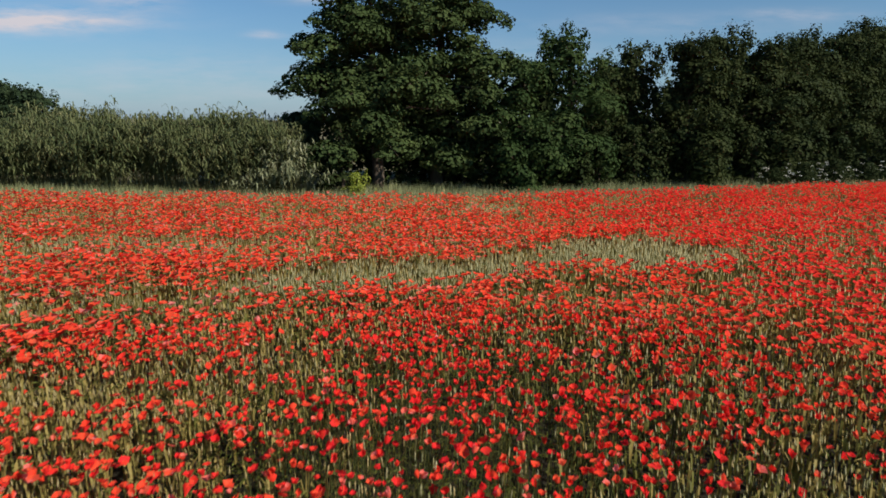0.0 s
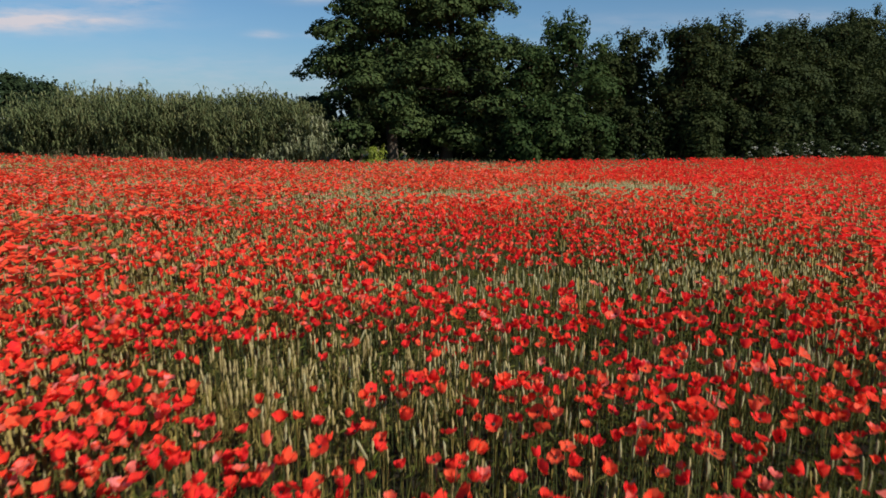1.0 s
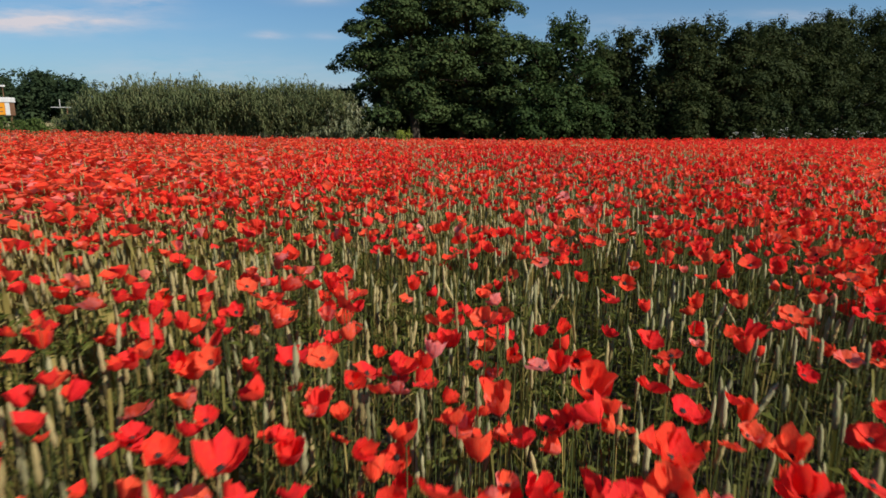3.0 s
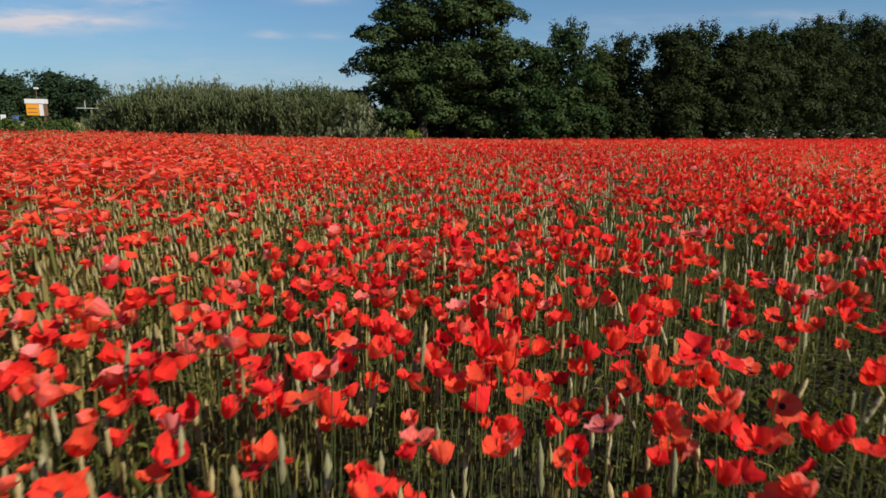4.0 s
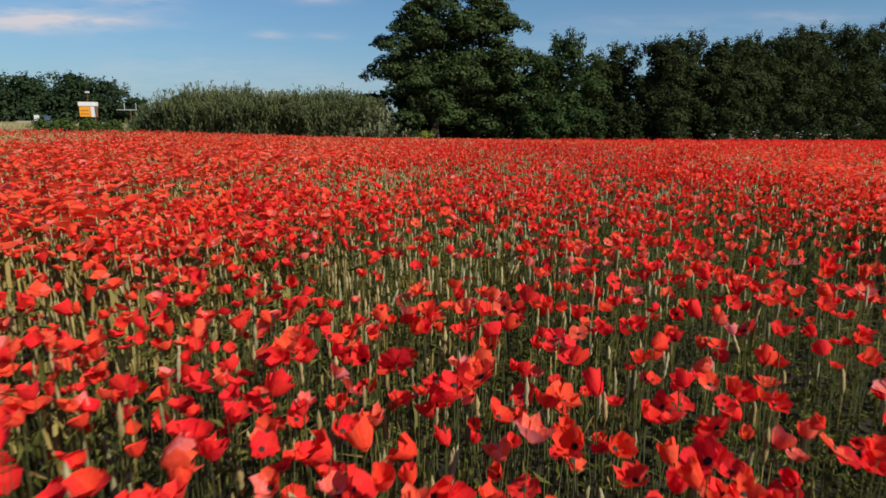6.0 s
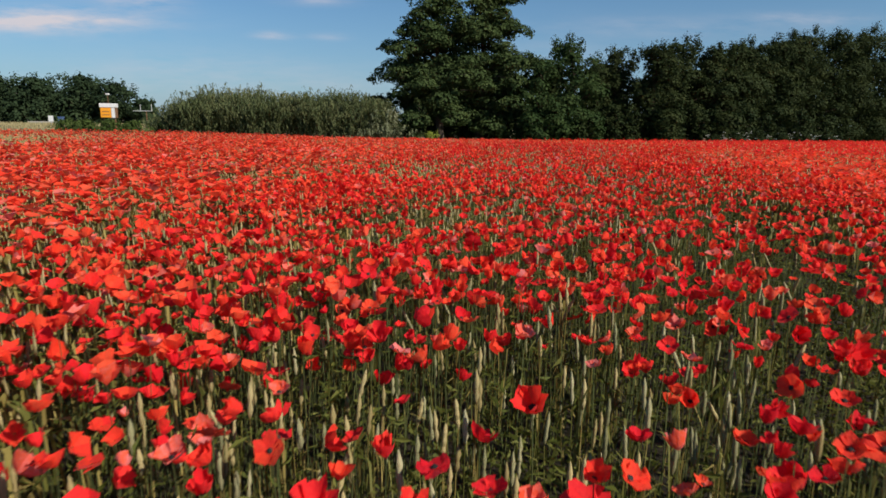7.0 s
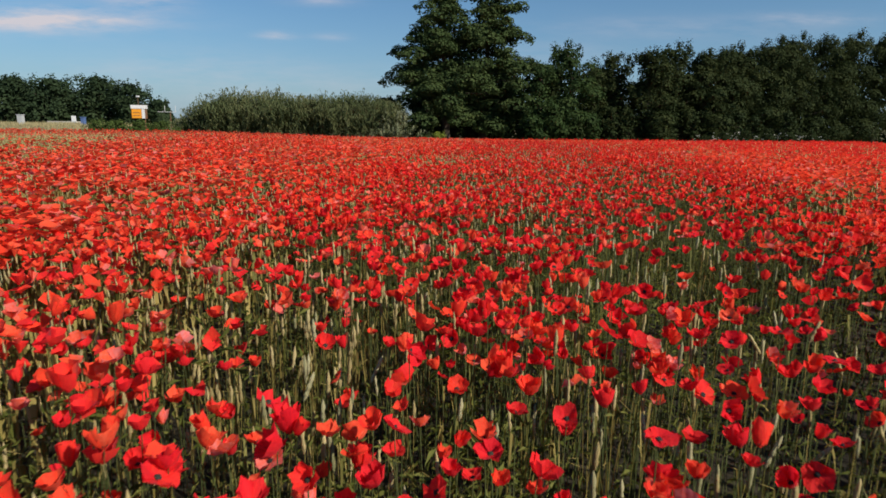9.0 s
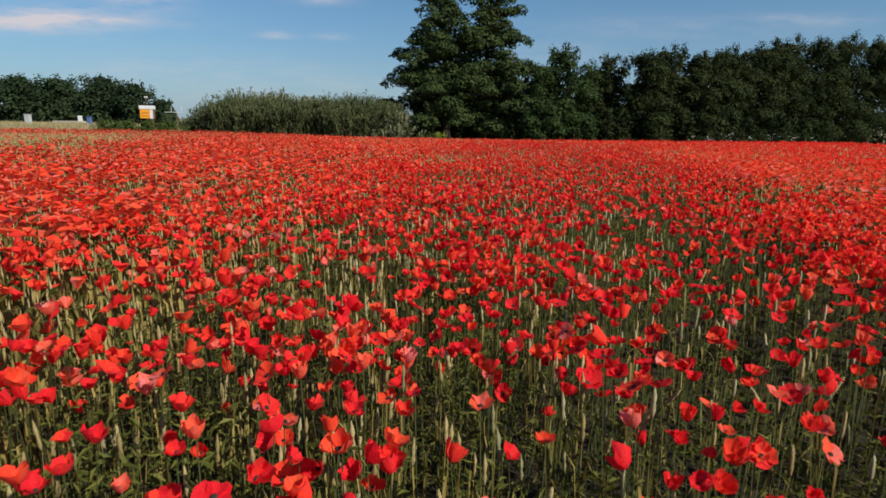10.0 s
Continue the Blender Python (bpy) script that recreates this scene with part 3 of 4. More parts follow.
def clump_leaves(pile, centres, radii, count, leaf, flat, mat=0, shell=0.34):
    """Leaves over rounded tufts, thicker on their upper sides."""
    weight = radii**2 / np.sum(radii**2)
    pick = rng.choice(len(centres), count, p=weight)
    d = unit(rng.normal(size=(count, 3)) + (0, 0, 0.7))
    rho = 1 - shell * rng.random(count) ** 1.5 + rng.normal(0, 0.08, count)
    place = centres[pick] + d * (radii[pick] * rho)[:, None] * (1, 1, flat)
    normal = unit(d * (1, 1, 1 / flat) + rng.normal(0, 0.2, (count, 3)) + (0, 0, 0.12))
    pile.add(*leaves(place, normal, rng.uniform(0.6, 1.35, count) * leaf, 0.75, 0.1), mat)


def make_tree(name, x, y, high, wide, start, tufts, count, leaf, leaf_mat, label, flat=0.7, taper=0.8, group="", stems=1, category="tree"):
    """A tree with a tapered trunk, limbs out to each tuft, and a crown of leafy tufts."""
    top = tagged(new(name), label, category, group)
    top.location = (x, y, float(rise(x, y)))
    wood, crown = Pile(), Pile()
    lean = rng.normal(0, 0.03, 2)
    for s in range(stems):
        foot = np.array([rng.normal(0, 0.25) * (stems > 1), rng.normal(0, 0.2) * (stems > 1), -0.1])
        pts = [foot + (lean[0] * z, lean[1] * z, z) + np.append(rng.normal(0, 0.06, 2), 0) * (z > 0.5) for z in np.linspace(0, high * 0.86, 7)]
        tube_line(wood, pts, np.linspace(0.035 * high, 0.006 * high, 7) / math.sqrt(stems), 8)
    z = start + (high - start) * ((np.arange(tufts) + rng.random(tufts)) / tufts) ** 0.8
    f = (z - start) / (high - start)
    prof = np.sqrt(np.clip(1 - ((f - 0.3) / 0.75) ** 2, 0.02, 1)) * (1 - (1 - taper) * f)
    w, r = rng.uniform(0, 6.28, tufts), np.sqrt(rng.uniform(0.12, 1, tufts))
    radii = (0.37 * wide * rng.uniform(0.55, 1.25, tufts) * (1 - 0.3 * f)).clip(0.25)
    reach = np.maximum(prof * wide - radii * 0.7, 0) * r
    centres = np.stack([reach * np.cos(w), reach * np.sin(w), z - radii * flat * 0.6], -1)
    spine = np.linspace(0.25, 0.95, 7)
    core = wide * (0.5 - 0.26 * spine)
    centres = np.concatenate([centres, np.stack([lean[0] * high * spine + rng.normal(0, 0.1, 7), lean[1] * high * spine - 0.1, start + (high - start) * spine - 0.3 * core], -1)])
    radii = np.concatenate([radii, core])
    n = max(8, int(tufts * 0.7))
    sz, sw = rng.uniform(0.15, 1.0, n) ** 0.7, rng.uniform(0, 6.28, n)
    sp = np.sqrt(np.clip(1 - ((sz - 0.3) / 0.78) ** 2, 0.02, 1)) * (1 - (1 - taper) * sz) * wide * rng.uniform(0.85, 1.12, n)
    sprays = np.stack([sp * np.cos(sw), sp * np.sin(sw), start + (high - start) * sz * rng.uniform(0.95, 1.03, n)], -1)
    # shoots that stand up out of the crown's top
    k = 6
    tall, w = rng.uniform(0.96, 1.06, k), rng.uniform(0, 6.28, k)
    off = wide * rng.uniform(0.05, 0.6, k) * (1.09 - tall) / 0.13
    shoots = np.stack([off * np.cos(w), off * np.sin(w), high * tall - 0.25], -1)
    sprays, n = np.concatenate([sprays, shoots]), n + k
    for c in centres[:: max(1, tufts // 26)]:
        base = np.array([lean[0] * c[2], lean[1] * c[2], max(start * 0.5, c[2] - 0.35 * math.hypot(c[0], c[1]) - 0.3)])
        tube_line(wood, [base, (base + c) / 2 + (0, 0, 0.12), c], np.array([0.012, 0.008, 0.003]) * high * 0.7, 4)
    clump_leaves(crown, centres, radii, int(count * 0.87), leaf, flat, 0, 0.22)
    clump_leaves(crown, sprays, wide * rng.uniform(0.07, 0.17, n), int(count * 0.13), leaf * 0.7, 1.5, 0, 0.9)
    part("trunk", wood.mesh("trunk", [BARK]), top)
    part("crown", crown.mesh("crown", [leaf_mat], False), top)
    return top


def big_tree():
    """The broad tree with two leaders and drooping, tiered boughs."""
    top = tagged(new("tree"), "tall dark green tree with two leaders and tiered drooping boughs", "tree")
    ox, oy = 3.6, 54.0
    top.location = (ox, oy, -0.27)
    wood, crown = Pile(), Pile()
    centres, radii = [], []

    def pad(c, r):
        """A domed spray of small tufts at the end of a bough."""
        centres.append(c)
        radii.append(r * 0.88)
        for _ in range(5):
            w, q = rng.uniform(0, 6.28), rng.uniform(0.65, 1.05)
            centres.append(c + (r * q * math.cos(w), r * q * math.sin(w), r * rng.normal(-0.12, 0.16)))
            radii.append(r * rng.uniform(0.24, 0.42))

    # leaders: foot, top, trunk radius
    for fx, fy, tx, ty, high, thick in ((-1.4, -1.2, -2.0, 0.3, 13.0, 0.34), (1.7, 0.3, 2.2, 0.0, 13.9, 0.4)):
        zs = np.linspace(-0.1, high - 0.4, 9)
        line = [np.array([fx + (tx - fx) * z / high + rng.normal(0, 0.05), fy + (ty - fy) * z / high, z]) for z in zs]
        tube_line(wood, line, thick * np.linspace(1, 0.1, 9), 8)
        side = -1 if tx < 0 else 1
        for tier, z in enumerate(np.arange(2.4, high, 1.3)):
            f = z / high
            full = 4.9 * (1 - f) ** 0.58 + 0.6
            for k in range(5):
                w = k * 2 * np.pi / 5 + tier * 0.9 + rng.normal(0, 0.25)
                reach = full * rng.uniform(0.68, 1.06) * (1.0 if side * math.cos(w) > -0.2 else (0.92 if z < 10.2 else 0.7))
                if side > 0 and math.cos(w) > 0.2:
                    reach *= 0.74 if z > 9.2 else 0.88
                base = np.array([fx + (tx - fx) * f, fy + (ty - fy) * f, z])
                end = base + (reach * math.cos(w), reach * math.sin(w), rng.normal(0.05, 0.55) - 0.04 * reach)
                mid = (base + end) / 2 + (0, 0, 0.10 * reach)
                tube_line(wood, [base, mid, end], np.array([0.09, 0.055, 0.015]) * (1 - 0.6 * f), 5)
                for q, size in ((0.45, 1.3), (0.92, 1.12)) if reach > 2.0 else ((0.3, 0.95), (0.9, 0.95)):
                    p = (1 - q) ** 2 * base + 2 * q * (1 - q) * (mid + (mid - (base + end) / 2)) + q * q * end + rng.normal(0, 0.32, 3)
                    pad(p, size * rng.uniform(0.8, 1.3) * (1.12 - 0.25 * f))
    # long boughs that stand clear of the crown: across, back, height, length outwards, height of the tip
    for ax, ay, az, bx, by, bz in ((-1.5, -0.4, 4.6, -6.1, -0.3, 5.2), (-1.6, 0.1, 6.8, -5.5, 0.6, 7.8), (-1.5, 0.0, 5.8, -4.9, 1.0, 6.4), (2.0, 0.1, 8.6, 4.9, -0.6, 8.9), (2.0, 0.1, 10.2, 4.7, 0.2, 11.5),
                                   (-1.6, 0.0, 2.9, -5.8, 0.5, 3.6), (1.9, 0.0, 6.0, 5.6, 0.0, 6.6)):
        a, b = np.array([ax, ay, az]), np.array([bx, by, bz])
        tube_line(wood, [a, (a + b) / 2 + (0, 0, 0.3), b], np.array([0.13, 0.08, 0.02]), 6)
        for q in (0.45, 0.65, 0.84, 0.98):
            pad(a + (b - a) * q + rng.normal(0, 0.15, 3) + (0, 0, 0.3 * math.sin(3.14 * q)), rng.uniform(0.95, 1.2) * (1.15 - 0.4 * q))
    clump_leaves(crown, np.array(centres), np.array(radii), 100000, 0.21, 0.62, 0, 0.25)
    part("trunk", wood.mesh("trunk", [BARK]), top)
    part("crown", crown.mesh("crown", [LEAF_BIG], False), top)


big_tree()

# the wood: across, away, height, half width
WOOD = "trees of the wood"
for x, y, high, wide, look_like in ((9.8, 51.8, 6.4, 2.5, 0), (12.3, 53.0, 7.9, 2.8, 0), (15.0, 55.6, 6.4, 2.4, 1), (17.0, 56.4, 7.7, 2.5, 1), (19.7, 54.8, 7.9, 3.0, 1),
                                    (22.3, 57.0, 8.5, 3.0, 1), (25.2, 57.2, 8.0, 3.1, 1), (28.0, 58.8, 8.4, 3.1, 1), (30.6, 61.0, 8.9, 3.2, 1), (33.6, 62.4, 9.3, 3.4, 1),
                                    (36.6, 65.0, 9.9, 3.6, 1), (39.6, 67.0, 10.7, 3.8, 1), (43.6, 68.5, 10.9, 3.9, 1), (47.8, 70.0, 11.2, 4.0, 1), (52.6, 72.0, 11.4, 4.0, 1)):
    make_tree("tree", x, y, high + 0.2, wide * 1.1, 0.3, 30, max(9000, int(1450 * wide * wide)), 0.225, (LEAF_MID, LEAF_SHADED)[look_like],
              ("mid-green leafy tree at the edge of the wood", "leafy tree of the wood with shade painted into its green")[look_like], 0.7, 0.9 if look_like == 0 else 0.8, WOOD)
for x, y, high, wide in ((-3.4, 60.5, 4.0, 2.0), (1.2, 60.0, 5.4, 3.0), (4.6, 60.5, 6.0, 3.2), (7.5, 58.5, 7.2, 3.0), (12.0, 60.0, 7.0, 3.2), (17.5, 61.5, 7.2, 3.2), (23.0, 62.5, 7.6, 3.4), (28.5, 65.0, 8.2, 3.4), (35.0, 69.0, 9.2, 3.8), (43.0, 74.0, 10.2, 4.2), (52.0, 78.0, 10.8, 4.5), (60.0, 78.0, 11.0, 4.5)):
    make_tree("tree", x, y, high, wide, 1.2 if x < 6 else 0.2, 60, 2900, 0.52, LEAF_SHADED, "tree deep in the wood with shade painted dark", 0.8, 0.8, WOOD)

# shrubs along the foot of the wood
SHRUBS = "shrubs under the trees"
for k in range(26):
    x = -2.6 + k * 1.55 + rng.normal(0, 0.25)
    y = 51.4 + max(0.0, x - 5) * 0.2 + rng.normal(0, 0.45)
    if 0.8 < x < 7.0:
        y += 3.2
    # To the right they all take the leaf colour with shade painted in.
    make_tree("shrub", x, y, rng.uniform(1.8, 3.6) if x > -0.4 else 2.2, rng.uniform(1.2, 1.7) * (1.0 if x > -0.4 else 0.7), 0.05, 22, 1150, 0.225, LEAF_SHADED if k % 3 or x > 13 else LEAF_MID, "leafy dark green shrub under the trees", 0.85, 0.8, SHRUBS, 1, "shrub")
make_tree("shrub", 1.45, 49.0, 1.3, 0.9, 0.0, 16, 1500, 0.09, LEAF_BRIGHT, "low yellow-green bush in front of the tree", 0.75, 0.8, SHRUBS, 1, "shrub")


def blossom_shrub(x, y, high, wide):
    top = make_tree("shrub", x, y, high, wide, 0.0, 20, 1900, 0.12, LEAF_SHADED, "green shrub dotted with white blossom", 0.8, 0.8, SHRUBS, 1, "shrub")
    heads = Pile()
    n = 22
    w, f = rng.uniform(0, 6.28, n), rng.uniform(0.3, 1, n)
    c = np.stack([wide * np.sqrt(1 - 0.6 * f * f) * np.cos(w), wide * np.sqrt(1 - 0.6 * f * f) * np.sin(w), high * f], -1)
    clump_leaves(heads, c, np.full(n, 0.1), n * 14, 0.055, 0.5)
    part("blossom", heads.mesh("blossom", [BLOSSOM], False), top, "small white blossom heads")


for x, y, high, wide in ((24.2, 53.2, 1.2, 1.0), (26.0, 53.4, 1.5, 1.2), (28.1, 53.9, 1.6, 1.2), (30.2, 54.3, 1.4, 1.2), (32.4, 54.8, 1.5, 1.2), (34.8, 55.4, 1.3, 1.2)):
    blossom_shrub(x, y, high, wide)


# ---- the cane thicket ----
def cane_thicket(x0, x1, n, m, tall, mats, label):
    """Canes in tufts that spread like fountains, lower at both ends of the stand, hung with long drooping leaves."""
    cx = x0 + (x1 - x0) * (rng.permutation(m) + rng.random(m)) / m
    cy = 49.7 + rng.random(m) ** 1.5 * 4.0 + 0.3 * np.sin(cx * 1.3) + np.clip(-16 - cx, 0, 9) * 0.25
    ch = (tall + rng.normal(0, 0.3, m) + np.clip((cy - 49.7) * 0.25, 0, 0.75)) * np.clip((cx - x0 + 0.4) / 3.0, 0.45, 1) * np.clip((x1 + 1.6 - cx) / 2.6, 0.6, 1)
    pick = rng.integers(0, m, n)
    off = rng.normal(0, 0.24, (n, 2))
    x, y = cx[pick] + off[:, 0], cy[pick] + off[:, 1]
    h = ch[pick] * rng.normal(0.97, 0.06, n) - 1.3 * np.sum(off**2, -1)
    foot = np.stack([x, y, np.zeros(n)], -1)
    lean = np.stack([off[:, 0] * 2.3 + rng.normal(0, 0.12, n), off[:, 1] * 2.0 - 0.12 + rng.normal(0, 0.12, n), 0 * h], -1)
    knee, tip = foot + lean * 0.4 + np.stack([0 * h, 0 * h, h * 0.6], -1), foot + lean + np.stack([0 * h, 0 * h, h], -1)
    pile = Pile()
    pile.add(*tubes(foot, knee, np.full(n, 0.012), np.full(n, 0.008)), 1)
    pile.add(*tubes(knee, tip, np.full(n, 0.008), np.full(n, 0.003)), 1)
    for k in range(21):
        f = rng.uniform(0.1, 1.0, (n, 1)) ** 0.6
        at = np.where(f < 0.6, foot + (knee - foot) * f / 0.6, knee + (tip - knee) * (f - 0.6) / 0.4)
        w = rng.uniform(0, 6.28, n)
        out = np.stack([np.cos(w), np.sin(w), 0 * w], -1)
        side = np.stack([-np.sin(w), np.cos(w), 0 * w], -1) * rng.uniform(0.022, 0.042, (n, 1))
        reach, up = rng.uniform(0.16, 0.42, (n, 1)), rng.uniform(0.08, 0.42, (n, 1)) * (0, 0, 1)
        bend = at + out * reach * 0.45 + up
        over = at + out * reach * 0.85 + up * 0.7
        end_ = at + out * reach * 1.1 + up - (0, 0, 1) * rng.uniform(0.0, 0.34, (n, 1))
        pile.add(np.stack([at, bend + side, bend - side, over + side * 0.8, over - side * 0.8, end_], 1), [(0, 1, 2), (2, 1, 3), (2, 3, 4), (4, 3, 5)], 0)
    tagged(new("cane_thicket", pile.mesh("cane_thicket", mats)), label, "cane", kind="stuff")


cane_thicket(-19.1, -1.9, 2500, 120, 2.78, [CANE, CANE_STALK], "dense grey-green giant cane along the field edge")
cane_thicket(-3.9, -1.0, 80, 7, 2.3, [CANE_SUNLIT, CANE_STALK], "cane between thicket and tree, sunlight painted into its leaves")

# far trees beyond the open ground
FAR = "far row of trees"
for x, y, high, wide in ((-51, 112, 6.6, 5.4), (-57.5, 114, 7.8, 6.0), (-64.5, 112, 7.2, 6.2), (-71.5, 113, 7.4, 6.2), (-79, 112, 7.9, 6.6), (-87, 113, 8.8, 6.8), (-96, 112, 9.3, 6.8), (-105, 114, 9.4, 7.0), (-45.5, 110, 3.9, 2.8),
                         (-61, 121, 7.6, 6.4), (-69, 122, 7.4, 6.6), (-77, 121, 7.6, 6.6), (-85, 122, 8.2, 7.0)):
    make_tree("tree", x, y, high, wide, 0.1, 40, 4200, 0.55, LEAF_FAR, "dark broad-crowned tree beyond the field", 0.7, 0.85, FAR)


# ---- things by the track ----
def sign_box():
    """An orange box with a white top on two posts."""
    top = tagged(new("kiosk_box"), "orange panelled box with a white top on posts", "box")
    top.location = (-21.1, 48.4, float(rise(-21.1, 48.4)))
    top.rotation_euler = (0, 0, radians(9))
    part("body", bm_mesh("body", box(bmesh.new(), -0.47, 0, 1.7, 0.47, 0.6, 2.42, 0.02), BROWN), top)
    front = part("front_panel", bm_mesh("front_panel", box(bmesh.new(), -0.46, -0.035, 1.74, 0.22, -0.003, 2.4, 0.006), ORANGE), top, "orange front panel")
    part("corner_strip", bm_mesh("corner_strip", box(bmesh.new(), 0.24, -0.04, 1.72, 0.46, -0.003, 2.4, 0.006), WHITE), top, "white corner strip")
    part("top_band", bm_mesh("top_band", box(bmesh.new(), -0.51, -0.06, 2.423, 0.51, 0.65, 2.7, 0.02), WHITE), top, "white top band")
    for z in (1.9, 2.12):
        part("slot", bm_mesh("slot", box(bmesh.new(), -0.36, -0.043, z, 0.12, -0.037, z + 0.045), BROWN), front, "dark slot")
    for x in (-0.38, 0.38):
        part("post", bm_mesh("post", box(bmesh.new(), x - 0.04, 0.22, 0, x + 0.04, 0.3, 1.71, 0.008), BROWN), top)


def white_frame():
    top = tagged(new("frame_sign"), "white metal frame open at the top on a post", "frame")
    top.location = (-22.2, 57.0, float(rise(-22.2, 57.0)))
    part("crossbar", bm_mesh("crossbar", box(bmesh.new(), -1.1, -0.02, 2.24, 0.48, 0.02, 2.28, 0.008), WHITE), top)
    for x in (-0.46, 0.46):
        part("upright", bm_mesh("upright", box(bmesh.new(), x - 0.015, -0.015, 2.282, x + 0.015, 0.015, 2.8, 0.005), WHITE), top)
    part("post", bm_mesh("post", box(bmesh.new(), -0.03, -0.03, 0, 0.03, 0.03, 2.233, 0.008), BROWN), top)


def cabinet(x, y, w, d, h, mat, label, name="cabinet"):
    top = tagged(new(name), label, "cabinet")
    top.location = (x, y, float(rise(x, y)))
    part("plinth", bm_mesh("plinth", box(bmesh.new(), -w / 2 - 0.04, -0.04, 0, w / 2 + 0.04, d + 0.04, 0.12, 0.01), TRACK), top)
    part("body", bm_mesh("body", box(bmesh.new(), -w / 2, 0, 0.122, w / 2, d, h, 0.02), mat), top)
    part("lid", bm_mesh("lid", box(bmesh.new(), -w / 2 - 0.05, -0.05, h + 0.003, w / 2 + 0.05, d + 0.05, h + 0.09, 0.02), mat), top)


for x, y, high, wide in ((-25.6, 50.6, 1.5, 1.3), (-23.6, 49.4, 1.45, 1.2), (-22.2, 47.6, 1.55, 1.1), (-20.6, 47.3, 1.6, 1.1), (-19.2, 48.4, 1.5, 1.2), (-21.4, 51.6, 1.35, 1.2), (-23.0, 53.0, 1.3, 1.3), (-18.6, 51.0, 1.5, 1.2)):
    make_tree("shrub", x, y, high, wide, 0.0, 24, 1800, 0.15, LEAF_BUSH, "low green bush at the end of the cane", 0.8, 0.85, "bushes by the box", 1, "shrub")
def lamp_post(x, y, high):
    top = tagged(new("street_lamp"), "small white lamp head on a thin steel pole", "lamp")
    top.location = (x, y, float(rise(x, y)))
    pole = Pile()
    tube_line(pole, [np.array(v) for v in ((0, 0, 0), (0, 0, high * 0.6), (0, 0, high))], (0.035, 0.025, 0.018), 8)
    part("pole", pole.mesh("pole", [BROWN]), top)
    part("head", bm_mesh("head", box(bmesh.new(), -0.12, -0.08, high + 0.002, 0.12, 0.08, high + 0.11, 0.03), WHITE), top, "white lamp head")


sign_box()
lamp_post(-21.5, 49.4, 3.3)
white_frame()
cabinet(-48.8, 78.0, 0.62, 0.5, 1.15, GREY, "pale grey utility cabinet by the track")
cabinet(-57.0, 80.0, 2.4, 1.0, 1.1, GREY, "long pale storage box by the track")
cabinet(-41.6, 78.5, 0.42, 0.5, 0.95, BLUE, "small blue plastic bin by the track", "bin")


def board_sign(x, y, z0, z1, w):
    top = tagged(new("road_sign"), "small white sign board on a thin post", "sign")
    top.location = (x, y, float(rise(x, y)))
    part("board", bm_mesh("board", box(bmesh.new(), -w / 2, -0.02, z0, w / 2, 0.02, z1, 0.008), WHITE), top)
    part("post", bm_mesh("post", box(bmesh.new(), -0.03, 0.022, 0, 0.03, 0.08, z1 - 0.05, 0.008), STEEL), top)


board_sign(-42.1, 77.6, 0.5, 1.15, 0.55)

# Stands in for a far pale strip; placed to fit the camera's view.
slab = tagged(new("pale_strip_block"), "low pale block standing in for a far pale strip", "slab")
slab.location = (-57.0, 101.0, float(rise(-57.0, 101.0)))
part("block", bm_mesh("block", box(bmesh.new(), -2.3, 0, -0.05, 2.3, 1.4, 0.34, 0.03), TRACK), slab)

bm = bmesh.new()
xs = np.arange(-95, -24, 2.5)
lo, hi = ([bm.verts.new((x, y, float(rise(x, y)) + 0.03)) for x, y in ((x, 72.5 + 0.05 * (x + 95) + w) for x in xs)] for w in (0.0, 3.0))
for k in range(len(xs) - 1):
    bm.faces.new((lo[k], lo[k + 1], hi[k + 1], hi[k]))
tagged(new("track", bm_mesh("track", bm, TRACK)), "pale gravel track past the field", "track", kind="structure")


# ---- grass of the verge and the open ground ----
def grow_grass(name, n, x0, x1, low, high, tall, mat, label, wide=0.01):
    x = rng.uniform(x0, x1, n)
    y = low(x) + rng.random(n) * (high(x) - low(x))
    at = np.stack([x, y, rise(x, y)], -1)
    w = rng.uniform(0, 6.28, n)
    side = np.stack([np.cos(w), np.sin(w), 0 * w], -1) * wide * rng.uniform(0.6, 1.4, (n, 1))
    tip = at + np.stack([rng.normal(0, 0.1, n), rng.normal(0, 0.1, n), rng.uniform(0.5, 1.2, n) * tall], -1)
    pile = Pile().add(np.stack([at - side, at + side, tip], 1), [(0, 1, 2)])
    tagged(new(name, pile.mesh(name, [mat], False)), label, "grass", kind="stuff")


grow_grass("verge_grass", 42000, -24, 48, lambda x: field_end(x) + 2.5, lambda x: field_end(x) + 9.0, 0.55, VERGE, "rough green grass between the field and the trees", 0.02)
grow_grass("dry_grass", 34000, -95, -16, lambda x: np.where(x > -40, 44.0, 46.0), lambda x: np.full_like(x, 90.0), 0.4, STRAW, "dry tan grass on the open ground", 0.03)


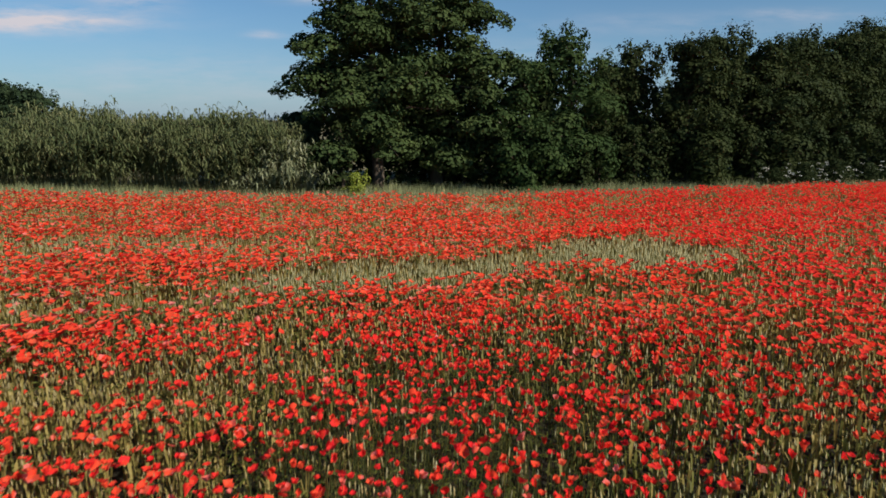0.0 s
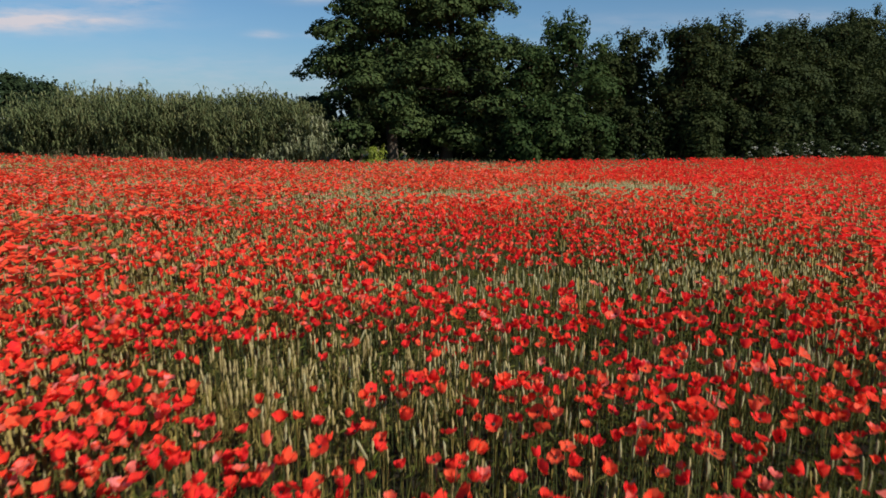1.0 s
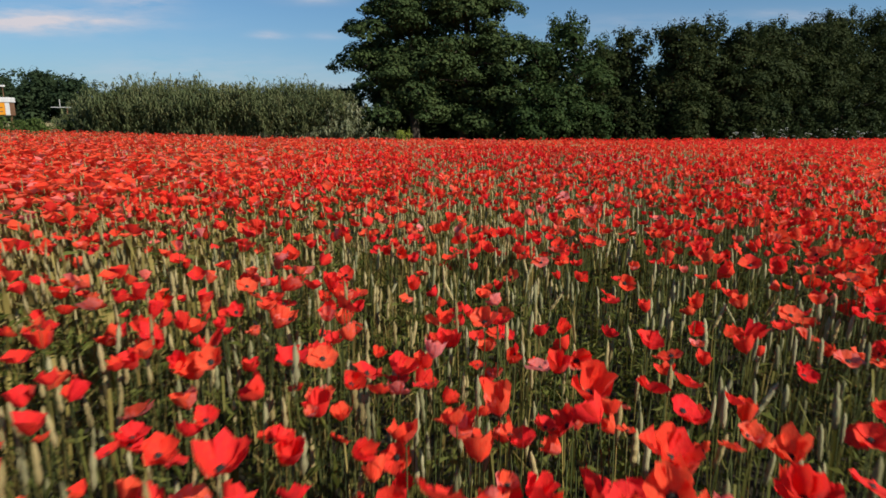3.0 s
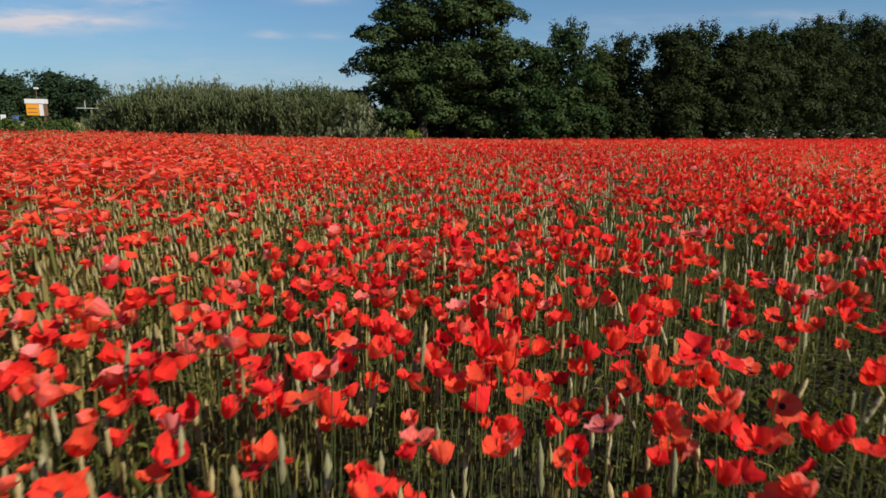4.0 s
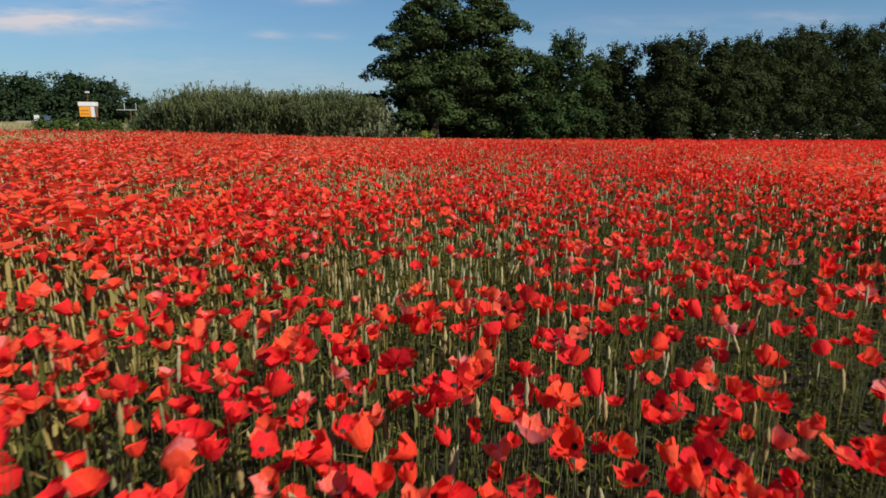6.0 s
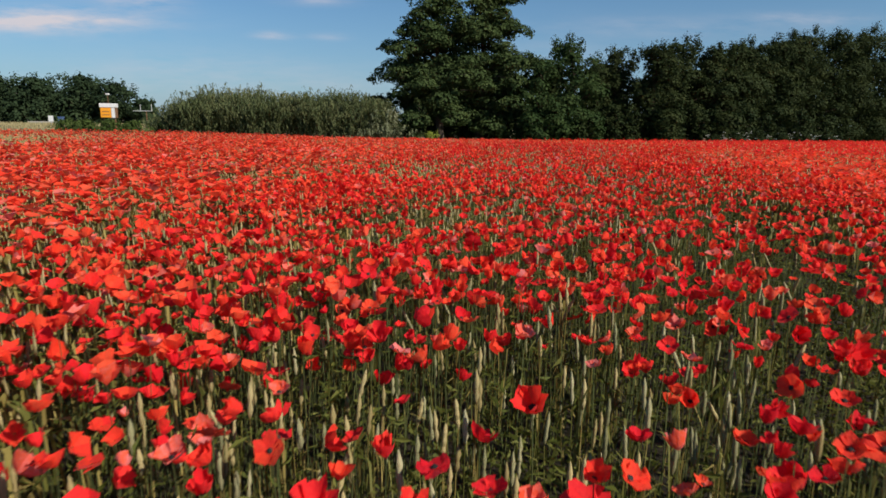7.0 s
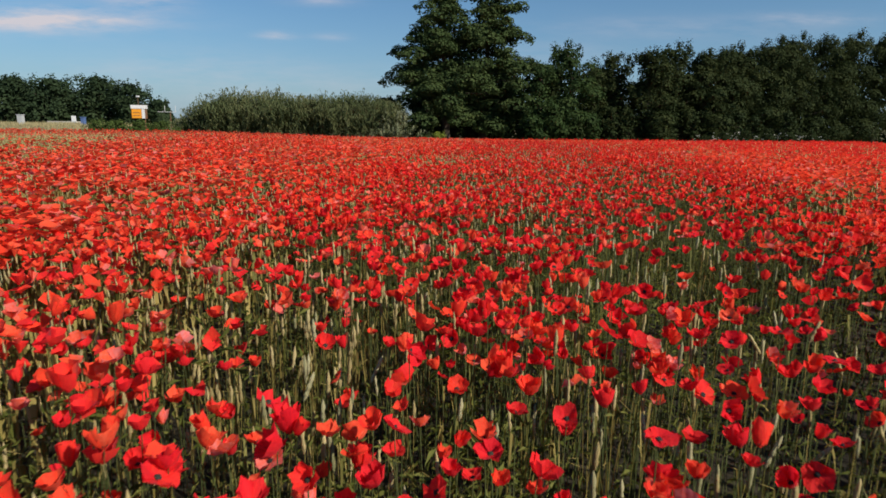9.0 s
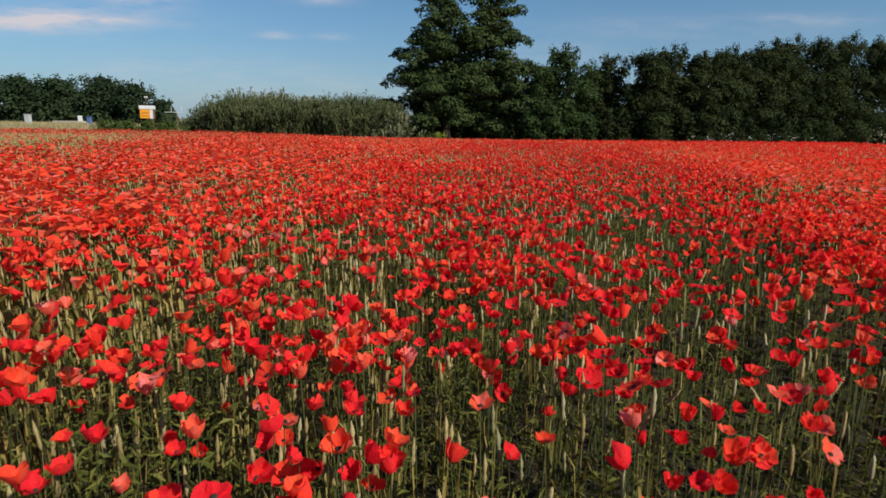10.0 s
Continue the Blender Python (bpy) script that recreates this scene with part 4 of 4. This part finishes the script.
# ---- single poppies along the near stretch ----
def poppy_pattern(k):
    top = tagged(new("poppy"), ("open red poppy with a dark heart on a thin stem", "cupped red poppy on a thin bristly stem", "half-open orange-red poppy on a thin stem")[k % 3], "poppy", "poppies along the near stretch")
    size = np.array([rng.uniform(0.040, 0.048)])
    cup, lean, h = np.array([(0.25, 0.9, 0.55)[k % 3] * rng.uniform(0.8, 1.2)]), np.array([rng.uniform(0.1, 0.8)]), rng.uniform(0.76, 0.92)
    petals, (turn, tip) = flower_points(1, 6, 4, size, cup, lean)
    hue = rng.random(1)
    for q in range(4):
        part("petal", Pile().add(petals[:, q] + (0, 0, h), strip_tris(6, 4), 0, hue).mesh("petal", [PETAL]), top)
    p, tris = heart_points(size, turn, tip)
    part("heart", Pile().add(p + (0, 0, h), tris).mesh("heart", [HEART]), top, "black heart with stamens")
    stem = Pile()
    tube_line(stem, [np.array(v) for v in ((0.03, 0.01, 0.0), (0.02, 0.02, h * 0.4), (0.0, 0.01, h * 0.8), (0, 0, h))], (0.003, 0.0026, 0.0022, 0.002), 5)
    part("stem", stem.mesh("stem", [STEM]), top)
    return top


patterns = [poppy_pattern(k) for k in range(12)]
placed = 0
while placed < 280:
    y = rng.uniform(1.0, 22.5)
    x = line_x(y) + rng.uniform(-1.4, 1.4)
    if rng.random() > poppy_share(np.array([x]), np.array([y]))[0]:
        continue
    m = pose(x, y, float(rise(x, y)), 0, 0, rng.uniform(0, 360))
    if placed < 12:
        patterns[placed].matrix_basis = m
    else:
        copy_thing(patterns[placed % 12], m)
    placed += 1


# ---- single wheat plants along the near stretch ----
def wheat_pattern(k):
    top = tagged(new("wheat_plant"), ("ripening wheat plant with a plump pale ear", "green wheat plant with a slender upright ear")[k % 2], "wheat", "wheat plants along the near stretch")
    h = rng.uniform(0.7, 0.82)
    neck, tip = np.array([rng.normal(0, 0.02), rng.normal(0, 0.02), h - 0.1]), np.array([rng.normal(0, 0.025), rng.normal(0, 0.025), h])
    fat = rng.uniform(0.0065, 0.009)
    ear_mat, leaf_mat = ((RIPE_EAR, RIPE), (EAR, BLADE))[k % 2]
    ear = Pile()
    tube_line(ear, [neck + (tip - neck) * f for f in (0, 0.06, 0.2, 0.34, 0.48, 0.62, 0.76, 0.9, 1.0)], fat * np.array([0.3, 0.6, 1.15, 0.9, 1.15, 0.9, 1.05, 0.75, 0.2]), 5)
    part("ear", ear.mesh("ear", [ear_mat]), top)
    stalk = Pile()
    tube_line(stalk, [np.zeros(3), neck * (0.6, 0.6, 0.5), neck], (0.0024, 0.002, 0.0016), 5)
    part("stalk", stalk.mesh("stalk", [leaf_mat]), top)
    for z in (0.3, 0.5):
        w = rng.uniform(0, 6.28)
        out, side = np.array([math.cos(w), math.sin(w), 0.0]), np.array([-math.sin(w), math.cos(w), 0.0])
        rows = [np.array([0, 0, z * h]) + out * 0.16 * f + np.array([0, 0, 0.2 * f - 0.22 * f * f]) for f in (0.0, 0.25, 0.5, 0.75, 1.0)]
        half = (0.003, 0.0055, 0.005, 0.0035, 0.0006)
        pts = np.array([[r - side * b, r + side * b] for r, b in zip(rows, half)]).reshape(1, -1, 3)
        part("leaf", Pile().add(pts, strip_tris(1, 4)).mesh("leaf", [leaf_mat]), top)
    return top


sheaf = [wheat_pattern(k) for k in range(10)]
placed = 0
while placed < 280:
    y = rng.uniform(1.0, 22.5)
    x = line_x(y) + rng.uniform(-1.4, 1.2)
    m = pose(x, y, float(rise(x, y)), 0, 0, rng.uniform(0, 360))
    if placed < 10:
        sheaf[placed].matrix_basis = m
    else:
        copy_thing(sheaf[placed % 10], m)
    placed += 1
